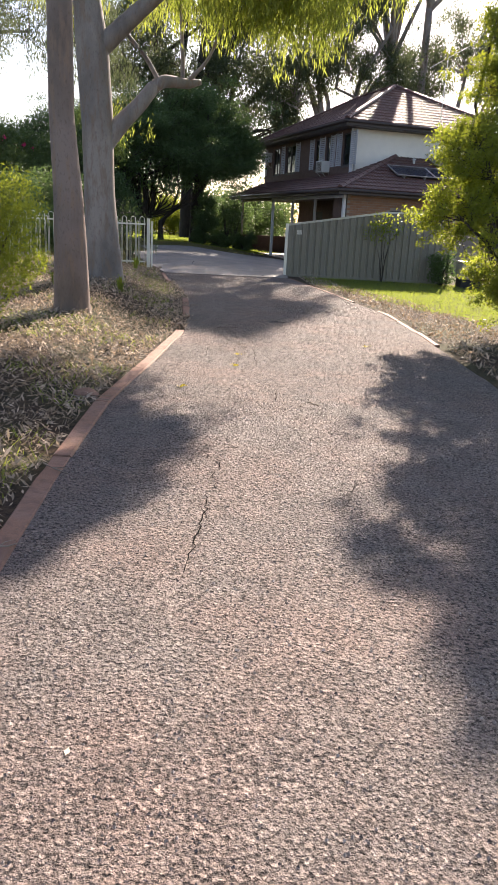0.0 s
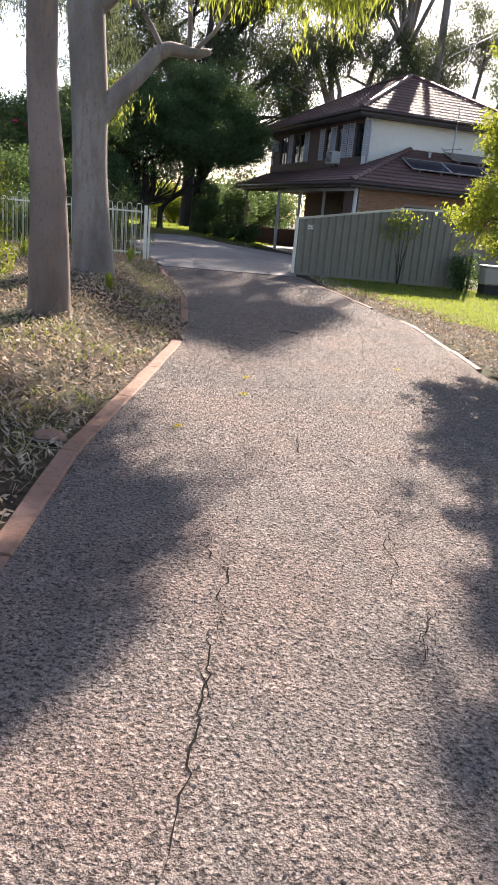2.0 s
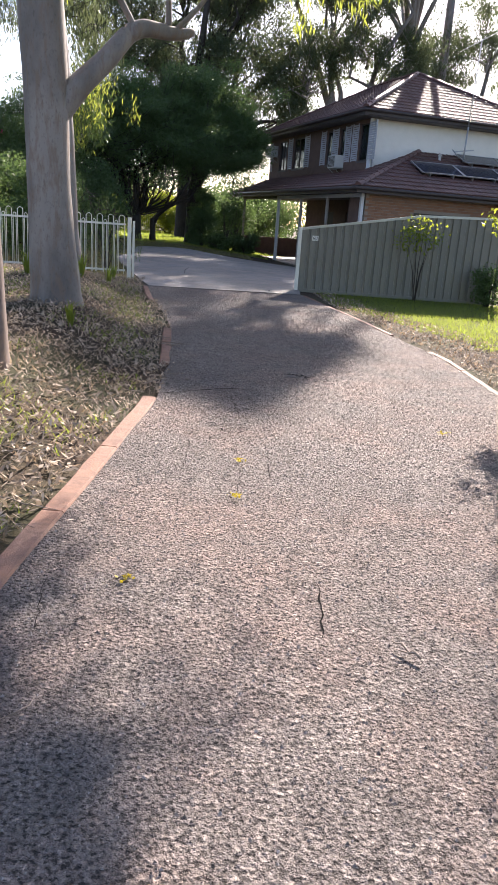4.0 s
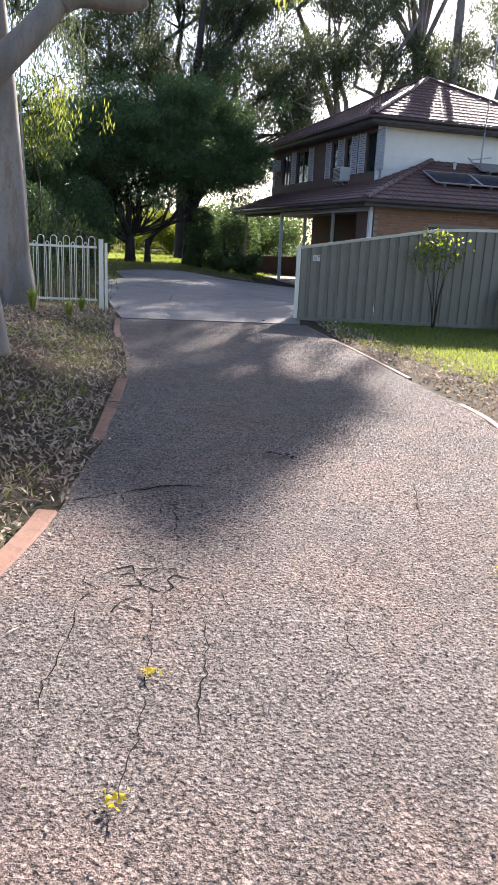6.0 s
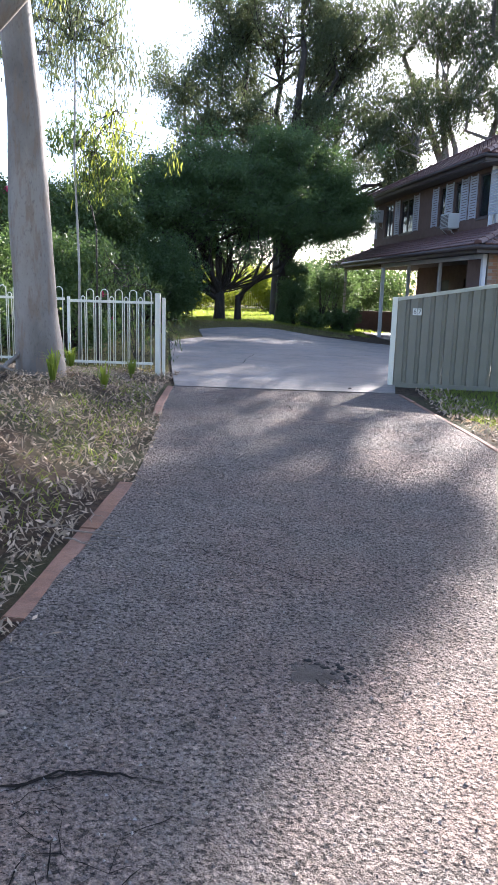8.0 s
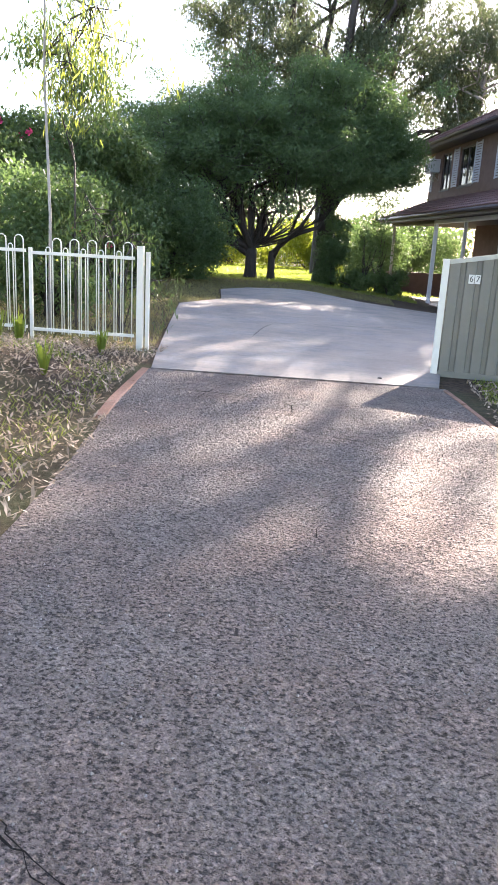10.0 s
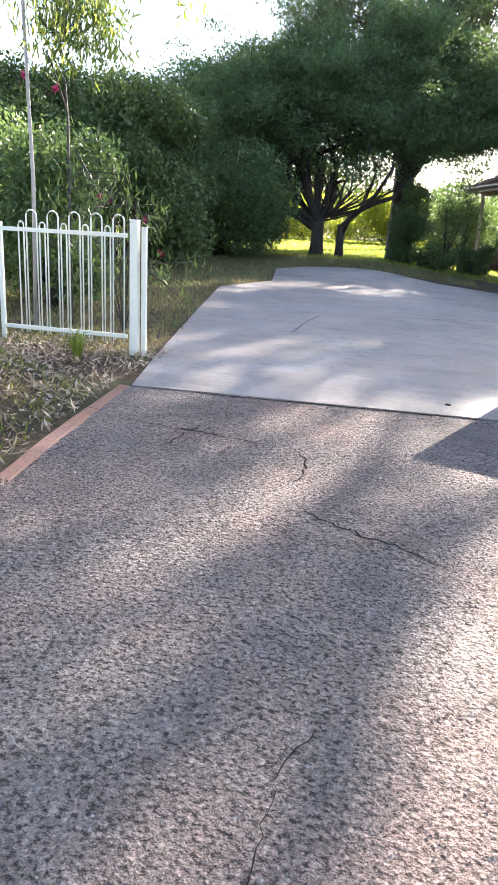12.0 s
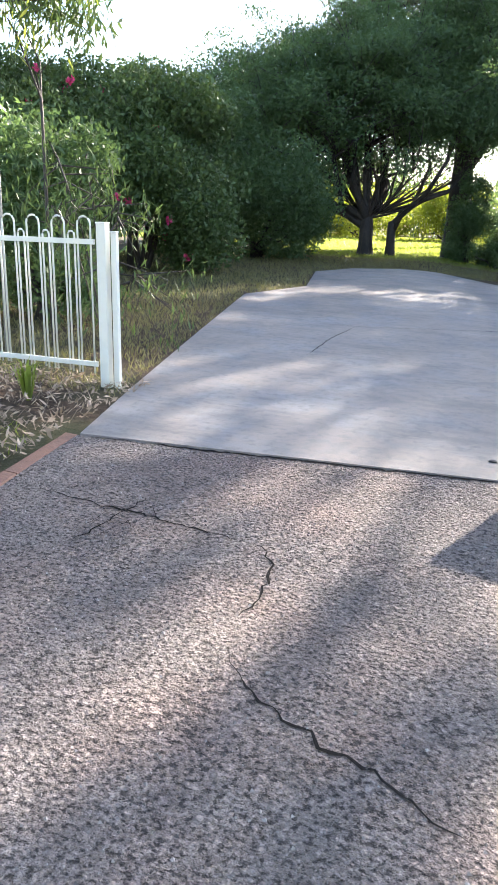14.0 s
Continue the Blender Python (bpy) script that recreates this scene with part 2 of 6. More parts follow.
def box_bm(x0, x1, y0, y1, z0, z1, bevel=0.0, bm=None):
    bm = bm or bmesh.new()
    r = bmesh.ops.create_cube(bm, size=1, matrix=Matrix.Translation(((x0 + x1) / 2, (y0 + y1) / 2, (z0 + z1) / 2)) @ Matrix.Diagonal((x1 - x0, y1 - y0, z1 - z0, 1)))
    if bevel:
        es = list({e for v in r["verts"] for e in v.link_edges})
        bmesh.ops.bevel(bm, geom=es, offset=bevel, segments=1, affect="EDGES")
    return bm


def box(name, x0, x1, y0, y1, z0, z1, mat, parent=None, label="", bevel=0.004, kind=""):
    return part(name, box_bm(x0, x1, y0, y1, z0, z1, bevel), mat, parent, label, kind)


def tube_data(pts, radii, sides=8, V=None, F=None, cap=True):
    """Rings along a line of points, added to the lists V and F."""
    V, F = ([], []) if V is None else (V, F)
    pts = [Vector(p) for p in pts]
    start = len(V)
    for i, p in enumerate(pts):
        d = (pts[min(i + 1, len(pts) - 1)] - pts[max(i - 1, 0)]).normalized()
        a = d.orthogonal().normalized() if abs(d.z) < 0.9 else (Vector((1, 0, 0)) - d * d.x).normalized()
        b = d.cross(a)
        for j in range(sides):
            th = 2 * math.pi * j / sides
            V.append(tuple(p + (a * math.cos(th) + b * math.sin(th)) * radii[i]))
    for i in range(len(pts) - 1):
        for j in range(sides):
            k, q = start + i * sides + j, start + i * sides + (j + 1) % sides
            F.append((k, q, q + sides, k + sides))
    if cap:
        F.append(tuple(start + j for j in reversed(range(sides))))
        F.append(tuple(start + (len(pts) - 1) * sides + j for j in range(sides)))
    return V, F


def tube(name, pts, radii, mat, parent=None, label="", sides=8, smooth=True):
    if not isinstance(radii, (list, tuple)):
        radii = [radii] * len(pts)
    V, F = tube_data(pts, radii, sides)
    return build(name, V, F, mat, parent, label, smooth)


LEFT_EDGE = [(-30, -0.9), (-3, -0.8), (2.6, -0.66), (3.6, -0.62), (5.44, -0.5), (7.3, -0.2), (9.08, 0.07), (10.8, 0.16), (12.8, 0.12), (14.3, -0.04), (16.27, -0.34), (17.8, -0.49)]
RIGHT_EDGE = [(-30, 3.3), (5.0, 3.3), (6.5, 3.33), (8.0, 3.38), (9.8, 3.48), (11.9, 3.52), (13.15, 3.33), (15.3, 3.04), (17.2, 2.72), (18.1, 2.55)]
BANK = [(-12, 0.05), (3, 0.10), (7, 0.15), (9.3, 0.20), (12, 0.32), (16.2, 0.33), (17.4, 0.20), (18.6, 0.03), (20, 0.0)]


def ground_np(x, y):
    """Height of the ground: the drive climbs gently, then levels out, lower beside the house; the left verge is banked."""
    z = 0.0227 * np.clip(y, -20, 33) - 0.0105 * np.clip(x, -12, 9)
    z = z - np.where((y > 22) & (x > 0), 0.10 * np.clip(x, 0, 5.0) * np.clip((y - 22) / 10, 0, 1), 0)
    edge = np.interp(y, [r[0] for r in LEFT_EDGE], [r[1] for r in LEFT_EDGE]) - 0.25
    f = np.clip((edge - x) / 1.1, 0, 1)
    return z + np.interp(y, [r[0] for r in BANK], [r[1] for r in BANK]) * f * f * (3 - 2 * f)


def ground_z(x, y):
    return float(ground_np(np.float64(x), np.float64(y)))


rng = np.random.default_rng(7)


def unit(v):
    return v / np.maximum(np.linalg.norm(v, axis=-1, keepdims=True), 1e-9)


def leaf_quads(P, length, width, droop=0.0, flat=0.0, g=rng):
    """Rhombus leaves at the points P. droop: how far they hang; flat: how far they lie down."""
    n = len(P)
    d = g.normal(size=(n, 3))
    d[:, 2] = d[:, 2] * (1 - flat) - droop * 2
    d = unit(d)
    s = g.normal(size=(n, 3))
    s[:, 2] *= 1 - flat
    s = unit(np.cross(d, np.cross(s, d)) + 1e-6)
    L = (length * g.uniform(0.6, 1.3, n))[:, None]
    W = (width * g.uniform(0.6, 1.3, n))[:, None]
    a, b = P - d * L / 2, P + d * L / 2
    m = P - d * L * 0.08
    return np.stack([a, m + s * W / 2, b, m - s * W / 2], axis=1)


# ---- ground, drive, slab, kerbs ----
def ground_sheet():
    xs = np.concatenate([[-900, -300, -120, -60, -35, -22], np.arange(-14, -3.5, 0.5), np.arange(-3.5, 1.0, 0.2), np.arange(1.0, 16.1, 0.5), [22, 35, 60, 120, 300, 900]])
    ys = np.concatenate([[-900, -300, -100, -40, -20], np.arange(-10, 44.1, 0.5), [50, 60, 80, 120, 300, 900]])
    X, Y = np.meshgrid(xs, ys, indexing="ij")
    Z = ground_np(X, Y)
    V = [(float(x), float(y), float(z) - 0.022 + 0.006 * noise.noise(Vector((x, y, 0)) * 0.7)) for x, y, z in zip(X.ravel(), Y.ravel(), Z.ravel())]
    n = len(ys)
    F = [(i * n + j, (i + 1) * n + j, (i + 1) * n + j + 1, i * n + j + 1) for i in range(len(xs) - 1) for j in range(n - 1)]
    return tagged(build("ground", V, F, M["soil"], smooth=True), "brown garden soil with sparse grass beside the driveway", "ground", kind="structure")


def interp(table, y):
    return float(np.interp(y, [r[0] for r in table], [r[1] for r in table]))


def drive():
    ys = np.concatenate([np.arange(-30, 0, 2.0), np.arange(0, 17.6, 0.1), [17.7]])
    V, F, k = [], [], 24
    for y in ys:
        a, b = interp(LEFT_EDGE, y), interp(RIGHT_EDGE, y)
        a += -0.015 + 0.025 * noise.noise(Vector((0, y * 2.2, 3)))
        b += 0.035 * noise.noise(Vector((7, y * 2.2, 3)))
        for j in range(k + 1):
            x = a + (b - a) * j / k
            yy = y if y < 17.7 else y + 0.096 * (x + 0.45)
            lift = 0.012 * noise.noise(Vector((x * 0.9, y * 0.9, 0)))
            V.append((x, yy, ground_z(x, yy) + lift * min(1, (17.7 - y) / 1)))
    for i in range(len(ys) - 1):
        for j in range(k):
            q = i * (k + 1) + j
            F.append((q, q + 1, q + k + 2, q + k + 1))
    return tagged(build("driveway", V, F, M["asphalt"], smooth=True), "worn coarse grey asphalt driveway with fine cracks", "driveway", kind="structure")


SLAB = [(-0.47, 17.70), (2.56, 17.98), (2.69, 19.14), (4.6, 20.0), (5.45, 26.6), (4.75, 29.6), (3.2, 29.2), (1.75, 29.4), (0.5, 30.4), (-0.44, 30.3), (-1.31, 29.75), (-1.8, 28.65), (-1.3, 26.1), (-1.85, 24.55), (-1.21, 21.27), (-0.71, 18.8)]


def sheet_from(outline, name, mat, lift, thick, label, category, step=0.5):
    bm = bmesh.new()
    vs = [bm.verts.new((x, y, 0)) for x, y in outline]
    f = bm.faces.new(vs)
    if f.normal.z < 0:
        f.normal_flip()
    x0, x1, y0, y1 = (m([p[i] for p in outline]) for i in (0, 1) for m in (min, max))
    for axis, lo, hi in ((0, x0, x1), (1, y0, y1)):
        t = lo + step
        while t < hi:
            no = (1, 0, 0) if axis == 0 else (0, 1, 0)
            bmesh.ops.bisect_plane(bm, geom=bm.verts[:] + bm.edges[:] + bm.faces[:], plane_co=Vector(no) * t, plane_no=no)
            t += step
    r = bmesh.ops.extrude_face_region(bm, geom=bm.faces[:])
    top = {v for v in r["geom"] if isinstance(v, bmesh.types.BMVert)}
    for v in bm.verts:
        v.co.z = ground_z(v.co.x, v.co.y) + lift - (0 if v in top else thick)
    bmesh.ops.recalc_face_normals(bm, faces=bm.faces[:])
    return tagged(part(name, bm, mat, None), label, category, kind="structure")


ground = ground_sheet()
asphalt = drive()
slab = sheet_from(SLAB, "concrete_slab", M["slab"], 0.012, 0.12, "smooth stained grey concrete driveway slab beyond the gateway", "driveway")


def kerb(name, table, y0, y1, w, side, label, joint=1.2, proud=0.010):
    """A line of kerb pieces along an edge; each is a part of its own."""
    top = tagged(new(name), label, "kerb", kind="structure")
    top.matrix_world = pose(interp(table, (y0 + y1) / 2), (y0 + y1) / 2, ground_z(interp(table, (y0 + y1) / 2), (y0 + y1) / 2) - 0.05)
    o = top.matrix_world.translation
    y = y0
    while y < y1 - 0.05:
        e = min(y + joint * random.uniform(0.8, 1.2), y1)
        n = 6
        V, F = [], []
        dz = random.uniform(-0.006, 0.006)
        for i in range(n + 1):
            t = y + 0.006 + (e - y - 0.012) * i / n
            a = interp(table, t)
            ww = w * (1 + 0.08 * noise.noise(Vector((t * 3, 9, 1))))
            z = ground_z(a, t) + dz
            for dx, h in ((0.0, -0.1), (0.0, proud - 0.012), (0.012, proud), (ww - 0.012, proud + 0.004), (ww, proud - 0.008), (ww, -0.1)):
                V.append((a + side * dx - o.x, t - o.y, z + h - o.z + 0.003 * noise.noise(Vector((t * 9, dx * 9, 0)))))
        for i in range(n):
            for j in range(5):
                q = i * 6 + j
                F.append((q, q + 1, q + 7, q + 6) if side < 0 else (q, q + 6, q + 7, q + 1))
        F += [tuple(range(6)), tuple(n * 6 + j for j in reversed(range(6)))]
        build("kerb_piece", V, F, M["kerb"], top)
        y = e
    return top


kerb("kerb", LEFT_EDGE, -6, 9.25, 0.125, -1, "pinkish concrete edging strip beside the leaf litter")
kerb("kerb", LEFT_EDGE, 10.7, 12.9, 0.12, -1, "short weathered concrete edging strip in the shade", proud=0.003)
kerb("kerb", LEFT_EDGE, 15.6, 17.7, 0.10, -1, "half-buried edging strip beside the gate post", proud=0.0)
kerb("kerb", RIGHT_EDGE, 9.0, 12.4, 0.075, 1, "thin pale concrete edging strip beside the lawn", proud=0.005)
kerb("kerb", RIGHT_EDGE, 13.6, 17.9, 0.06, 1, "low edging strip below the steel fence", proud=0.003)


# ---- house ----
H = pose(5.72, 27.4, 0.30, 0, 0, 14)


def roof_face(name, corners, parent, parent_inv, label=""):
    """A tiled face. corners: eave start, eave end, top end, top start (top may be one point), in house metres."""
    A, B, C, D = (Vector(c) for c in corners)
    ux = (B - A).normalized()
    nrm = (B - A).cross(D - A)
    if nrm.length < 1e-6:
        nrm = (B - A).cross(C - A)
    nrm.normalize()
    if nrm.z < 0:
        nrm = -nrm
    uy = nrm.cross(ux)
    if uy.z < 0:
        uy = -uy
    flat = [((p - A).dot(ux), (p - A).dot(uy)) for p in (A, B, C, D)]
    height = max(p[1] for p in flat)
    cw, ch = 0.30, 0.33

    def span(h):
        t = min(1, h / max(flat[3][1], 1e-6))
        l = flat[0][0] + (flat[3][0] - flat[0][0]) * t
        t = min(1, h / max(flat[2][1], 1e-6))
        return l, flat[1][0] + (flat[2][0] - flat[1][0]) * t

    V, F = [], []
    rows = int(height / ch) + 1
    prof = [(0.0, 0.014), (0.06, 0.034), (0.12, 0.014), (0.15, 0.004), (0.21, 0.026), (0.27, 0.010), (0.30, 0.006)]
    for r in range(rows):
        h0, h1 = r * ch, min((r + 1) * ch + 0.02, height)
        if h1 - h0 < 0.05:
            continue
        l, rr = span((h0 + h1) / 2)
        k = math.floor(l / cw)
        while k * cw < rr:
            x0, x1 = max(k * cw, l), min((k + 1) * cw, rr)
            if x1 - x0 > 0.03:
                s = len(V)
                sc = (x1 - x0) / cw
                for x, z in prof:
                    for h, up in ((h0, 0.012), (h0, 0.030), (h1, 0.004)):
                        p = A + ux * (x0 + x * sc) + uy * h + nrm * (z + up - (0.022 if up == 0.012 else 0))
                        V.append(tuple(p))
                for i in range(len(prof) - 1):
                    a = s + i * 3
                    F += [(a, a + 3, a + 4, a + 1), (a + 1, a + 4, a + 5, a + 2)]
            k += 1
    ob = build(name, V, F, M["tile"], parent, label, kind="stuff")
    base = build("roof_deck", [tuple(p - nrm * o) for o in (0.0, 0.05) for p in (A, B, C, D)],
                 [(0, 1, 2, 3), (7, 6, 5, 4), (0, 4, 5, 1), (1, 5, 6, 2), (2, 6, 7, 3), (3, 7, 4, 0)], M["fascia"], parent)
    return ob


def ridge(p, q, parent):
    """Ridge capping along a hip or ridge, tile by tile."""
    p, q = Vector(p), Vector(q)
    n = max(1, int((q - p).length / 0.38))
    d = (q - p) / n
    V, F = [], []
    side = d.cross(Vector((0, 0, 1))).normalized()
    up = side.cross(d).normalized()
    for i in range(n):
        s = len(V)
        for e, g in ((0.0, 1.1), (1.06, 0.95)):
            for a in (-80, -45, 0, 45, 80):
                r = 0.11 * g
                V.append(tuple(p + d * (i + e) + side * math.sin(radians(a)) * r + up * (math.cos(radians(a)) * r - 0.03)))
        F += [(s + j, s + j + 1, s + j + 6, s + j + 5) for j in range(4)] + [(s, s + 1, s + 2, s + 3, s + 4)]
    return build("ridge_capping", V, F, M["tile"], parent, kind="stuff")


def wall_with_openings(name, plane, at, thick, lo, hi, z0, z1, openings, mat, parent, label=""):
    """A wall in house metres. plane 'u' or 'v'; at: its outer face; openings: (from, to, bottom, top)."""
    cuts = sorted({lo, hi, *[o[0] for o in openings], *[o[1] for o in openings]})
    bm = bmesh.new()
    for a, b in zip(cuts, cuts[1:]):
        holes = sorted((o[2], o[3]) for o in openings if o[0] <= a + 1e-6 and o[1] >= b - 1e-6)
        z = z0
        for h0, h1 in holes + [(z1, z1)]:
            if h0 - z > 1e-4:
                if plane == "u":
                    box_bm(at, at + thick, a, b, z, h0, 0, bm)
                else:
                    box_bm(a, b, at, at + thick, z, h0, 0, bm)
            z = h1
    bmesh.ops.remove_doubles(bm, verts=bm.verts[:], dist=1e-4)
    return part(name, bm, mat, parent, label)


def window(parent, plane, at, a, b, z0, z1, panes=2, name="window", curtains=()):
    """A window set into its opening: frame, sill, panes, curtains; outer face towards -u or -v."""
    def bx(nm, p0, p1, d0, d1, q0, q1, mat, label="", up=None, bevel=0.003):
        if plane == "u":
            return box(nm, at + d0, at + d1, p0, p1, q0, q1, mat, up or w, label, bevel)
        return box(nm, p0, p1, at + d0, at + d1, q0, q1, mat, up or w, label, bevel)
    w = new(name)
    w.parent = parent
    f = 0.05
    V = box_bm(0, 1, 0, 1, 0, 1)
    V.free()
    bm = bmesh.new()
    bars = [(a, a + f, z0, z1), (b - f, b, z0, z1), (a + f, b - f, z1 - f, z1), (a + f, b - f, z0, z0 + f)]
    step = (b - a - 2 * f) / panes
    bars += [(a + f + step * i - 0.02, a + f + step * i + 0.02, z0 + f, z1 - f) for i in range(1, panes)]
    for p0, p1, q0, q1 in bars:
        if plane == "u":
            box_bm(at + 0.04, at + 0.10, p0, p1, q0, q1, 0, bm)
        else:
            box_bm(p0, p1, at + 0.04, at + 0.10, q0, q1, 0, bm)
    part("window_frame", bm, M["fascia"], w)
    bx("window_sill", a - 0.04, b + 0.04, -0.03, 0.06, z0 - 0.06, z0 - 0.002, M["soffit"])
    for i in range(panes):
        bx("pane", a + f + step * i + 0.02, a + f + step * (i + 1) - 0.02, 0.068, 0.074, z0 + f, z1 - f, M["glass"], bevel=0)
    for c0, c1 in curtains:
        n = max(3, int((c1 - c0) / 0.05))
        Vv, F = [], []
        for i in range(n + 1):
            p = c0 + (c1 - c0) * i / n
            dd = at + 0.16 + 0.02 * (i % 2)
            for q in (z0 + 0.03, z1 - 0.02):
                Vv.append((dd, p, q) if plane == "u" else (p, dd, q))
        F = [(2 * i, 2 * i + 1, 2 * i + 3, 2 * i + 2) for i in range(n)]
        ob = build("curtain", Vv, F, M["curtain"], w)
    return w


def build_house():
    h = new("house")
    h.matrix_world = H
    tagged(h, "two-storey brown brick house with cream end wall and tiled roofs", "house")
    # z in house metres is height above its own floor, 0.30 up
    e0, r0 = 2.62, 2.76          # lower fascia bottom, roof start
    # lower walls
    wall_with_openings("wall_front", "v", 0.0, 0.23, 0.10, 12.0, -0.3, e0, [(1.9, 3.9, 0.9, 2.1), (6.0, 8.0, 0.9, 2.1)], M["mortar"], h, "brown brick lower wall")
    window(h, "v", 0.0, 1.9, 3.9, 0.9, 2.1, 3)
    window(h, "v", 0.0, 6.0, 8.0, 0.9, 2.1, 3)
    wall_with_openings("wall_side", "u", 2.3, 0.23, 0.23, 10.2, -0.3, e0 + 0.1, [(0.6, 3.0, 0.0, 2.1), (3.6, 6.0, 0.0, 2.1), (7.2, 8.1, 0.0, 2.1)], M["brick_shade_tone"], h, "shaded brick wall behind the verandah")
    box("wall_return", 0.10, 0.33, 0.235, 1.2, -0.3, e0, M["brick_shade_tone"], h)
    box("wall_back", 4.91, 12.0, 12.6, 12.83, -0.3, 5.2, M["brick_shade_tone"], h)
    box("wall_east", 11.77, 12.0, 0.235, 12.6, -0.3, e0, M["brick_shade_tone"], h)
    for a, b, nm in ((0.6, 3.0, "garage_door"), (3.6, 6.0, "garage_door")):
        g = new(nm)
        g.parent = h
        k = 18
        for i in range(k):
            z = 2.1 * i / k
            bm = box_bm(2.36, 2.39, a, b, z + 0.004, z + 2.1 / k - 0.004, 0.003)
            part("slat", bm, M["door_brown"], g)
    box("door", 2.36, 2.40, 7.2, 8.1, 0.0, 2.1, M["door_brown"], h, "dark front door")
    box("wall_return", 2.54, 4.9, 9.97, 10.2, -0.3, e0, M["brick_shade_tone"], h)
    wall_with_openings("wall_side", "u", 4.905, 0.23, 9.97, 12.595, -0.3, e0, [(10.6, 12.0, 0.6, 2.1)], M["brick_shade_tone"], h, "shaded brick wall behind the verandah")
    window(h, "u", 4.905, 10.6, 12.0, 0.6, 2.1, 2)
    box("low_wall", -0.1, 4.9, 12.40, 12.55, 0.001, 0.85, M["brick_shade_tone"], h, "low brick wall closing the verandah end")
    box("verandah_floor", -0.15, 2.295, -0.25, 12.6, -0.25, 0.0, M["slab"], h)
    box("verandah_floor", 2.3, 4.9, 10.21, 12.6, -0.25, 0.0, M["slab"], h)
    # verandah posts and beam
    box("beam", -0.06, 0.06, 0.0, 7.75, 2.46, 2.575, M["trim_white"], h, "white painted beam", 0.006)
    box("beam", -0.05, 0.05, 7.76, 12.5, 2.48, 2.575, M["fascia"], h)
    for v in (0.06, 7.68):
        box("post", -0.055, 0.055, v - 0.055, v + 0.055, 0.002, 2.458, M["trim_white"], h, "white painted post", 0.006)
    for v in (2.75, 5.2, 12.3):
        box("post", -0.045, 0.045, v - 0.045, v + 0.045, 0.002, 2.458 if v < 7 else 2.478, M["post_grey"], h, "grey verandah post", 0.006)
    # lower roof
    sx, sv = 0.39, 0.45
    u0, v0 = -0.45, -0.45
    top = r0 + sv * (3.0 - v0)
    ap = (u0 + (top - r0) / sx, 3.0, top)
    roof_face("roof", [(u0, v0, r0), (12.4, v0, r0), (12.4, 3.0, top), ap], h, None, "brown concrete tile roof")
    zu = r0 + sx * (1.5 - u0)
    roof_face("roof", [(u0, 12.9, r0), (u0, v0, r0), (1.5, v0 + (1.5 - u0) * sx / sv, zu), (1.5, 12.9, zu)], h, None, "brown concrete tile roof over the verandah")
    roof_face("roof", [(1.5, 3.0, zu), (1.5, v0 + (1.5 - u0) * sx / sv, zu), ap, ap], h, None)
    ridge((u0, v0, r0 + 0.03), (ap[0], ap[1], ap[2] + 0.03), h)
    box("fascia", u0 - 0.02, 12.4, v0 - 0.02, v0, 2.56, 2.72, M["fascia"], h)
    box("fascia", u0 - 0.02, u0, v0 + 0.002, 12.9, 2.56, 2.72, M["fascia"], h)
    tube("gutter", [(u0 - 0.07, v0 - 0.07, 2.70), (12.4, v0 - 0.07, 2.70)], 0.055, M["fascia"], h, sides=8)
    tube("gutter", [(u0 - 0.07, v0 - 0.07, 2.70), (u0 - 0.07, 12.9, 2.70)], 0.055, M["fascia"], h, sides=8)
    box("soffit", u0, 2.29, v0, 12.58, 2.585, 2.60, M["soffit"], h)
    box("soffit", 2.295, 4.9, 10.21, 12.58, 2.585, 2.60, M["soffit"], h)
    box("upper_wall_base", 1.7, 4.9, 12.6, 12.83, 2.61, 5.2, M["brick_shade_tone"], h)
    box("soffit", 2.295, 12.4, v0, -0.004, 2.585, 2.60, M["soffit"], h)
    # upper storey
    ub, ut = 2.9, 5.25
    U0, V0, U1, V1 = 1.5, 3.0, 8.8, 13.4
    wins = WEST_WINDOWS
    wall_with_openings("upper_wall", "u", U0, 0.2, V0 + 0.02, V1, ub, ut, [(a, b, z0, z1) for a, b, z0, z1, n, c in wins], M["brick_shade_tone"], h, "brown brick upper wall in shade")
    for a, b, z0, z1, n, c in wins:
        window(h, "u", U0, a, b, z0, z1, n, curtains=c)
    wall = new("upper_wall_cladding")
    wall.parent = h
    box("backing", U0 + 0.1, U1, V0 + 0.012, V0 + 0.2, ub, ut, M["cream"], wall)
    z = 2.95
    while z < ut - 0.01:
        t = min(z + 0.20, ut)
        bm = bmesh.new()
        vs = [bm.verts.new(p) for p in ((U0 + 0.09, V0 - 0.004, z), (U1, V0 - 0.004, z), (U1, V0 + 0.008, t), (U0 + 0.09, V0 + 0.008, t), (U0 + 0.09, V0 + 0.011, z), (U1, V0 + 0.011, z))]
        bm.faces.new((vs[0], vs[1], vs[2], vs[3]))
        bm.faces.new((vs[4], vs[5], vs[1], vs[0]))
        part("board", bm, M["cream"], wall)
        z = t
    box("corner_trim", U0 - 0.02, U0 + 0.088, V0 - 0.03, V0 + 0.018, ub, ut, M["trim_white"], h)
    box("upper_wall", U1 - 0.2, U1, V0 + 0.21, V1, ub, ut, M["brick_shade_tone"], h)
    box("upper_wall", U0 + 0.21, U1 - 0.21, V1 - 0.2, V1, ub, ut, M["brick_shade_tone"], h)
    box("upper_floor", U0 + 0.21, U1 - 0.21, V0 + 0.21, V1 - 0.21, ub, ub + 0.1, M["dark"], h)
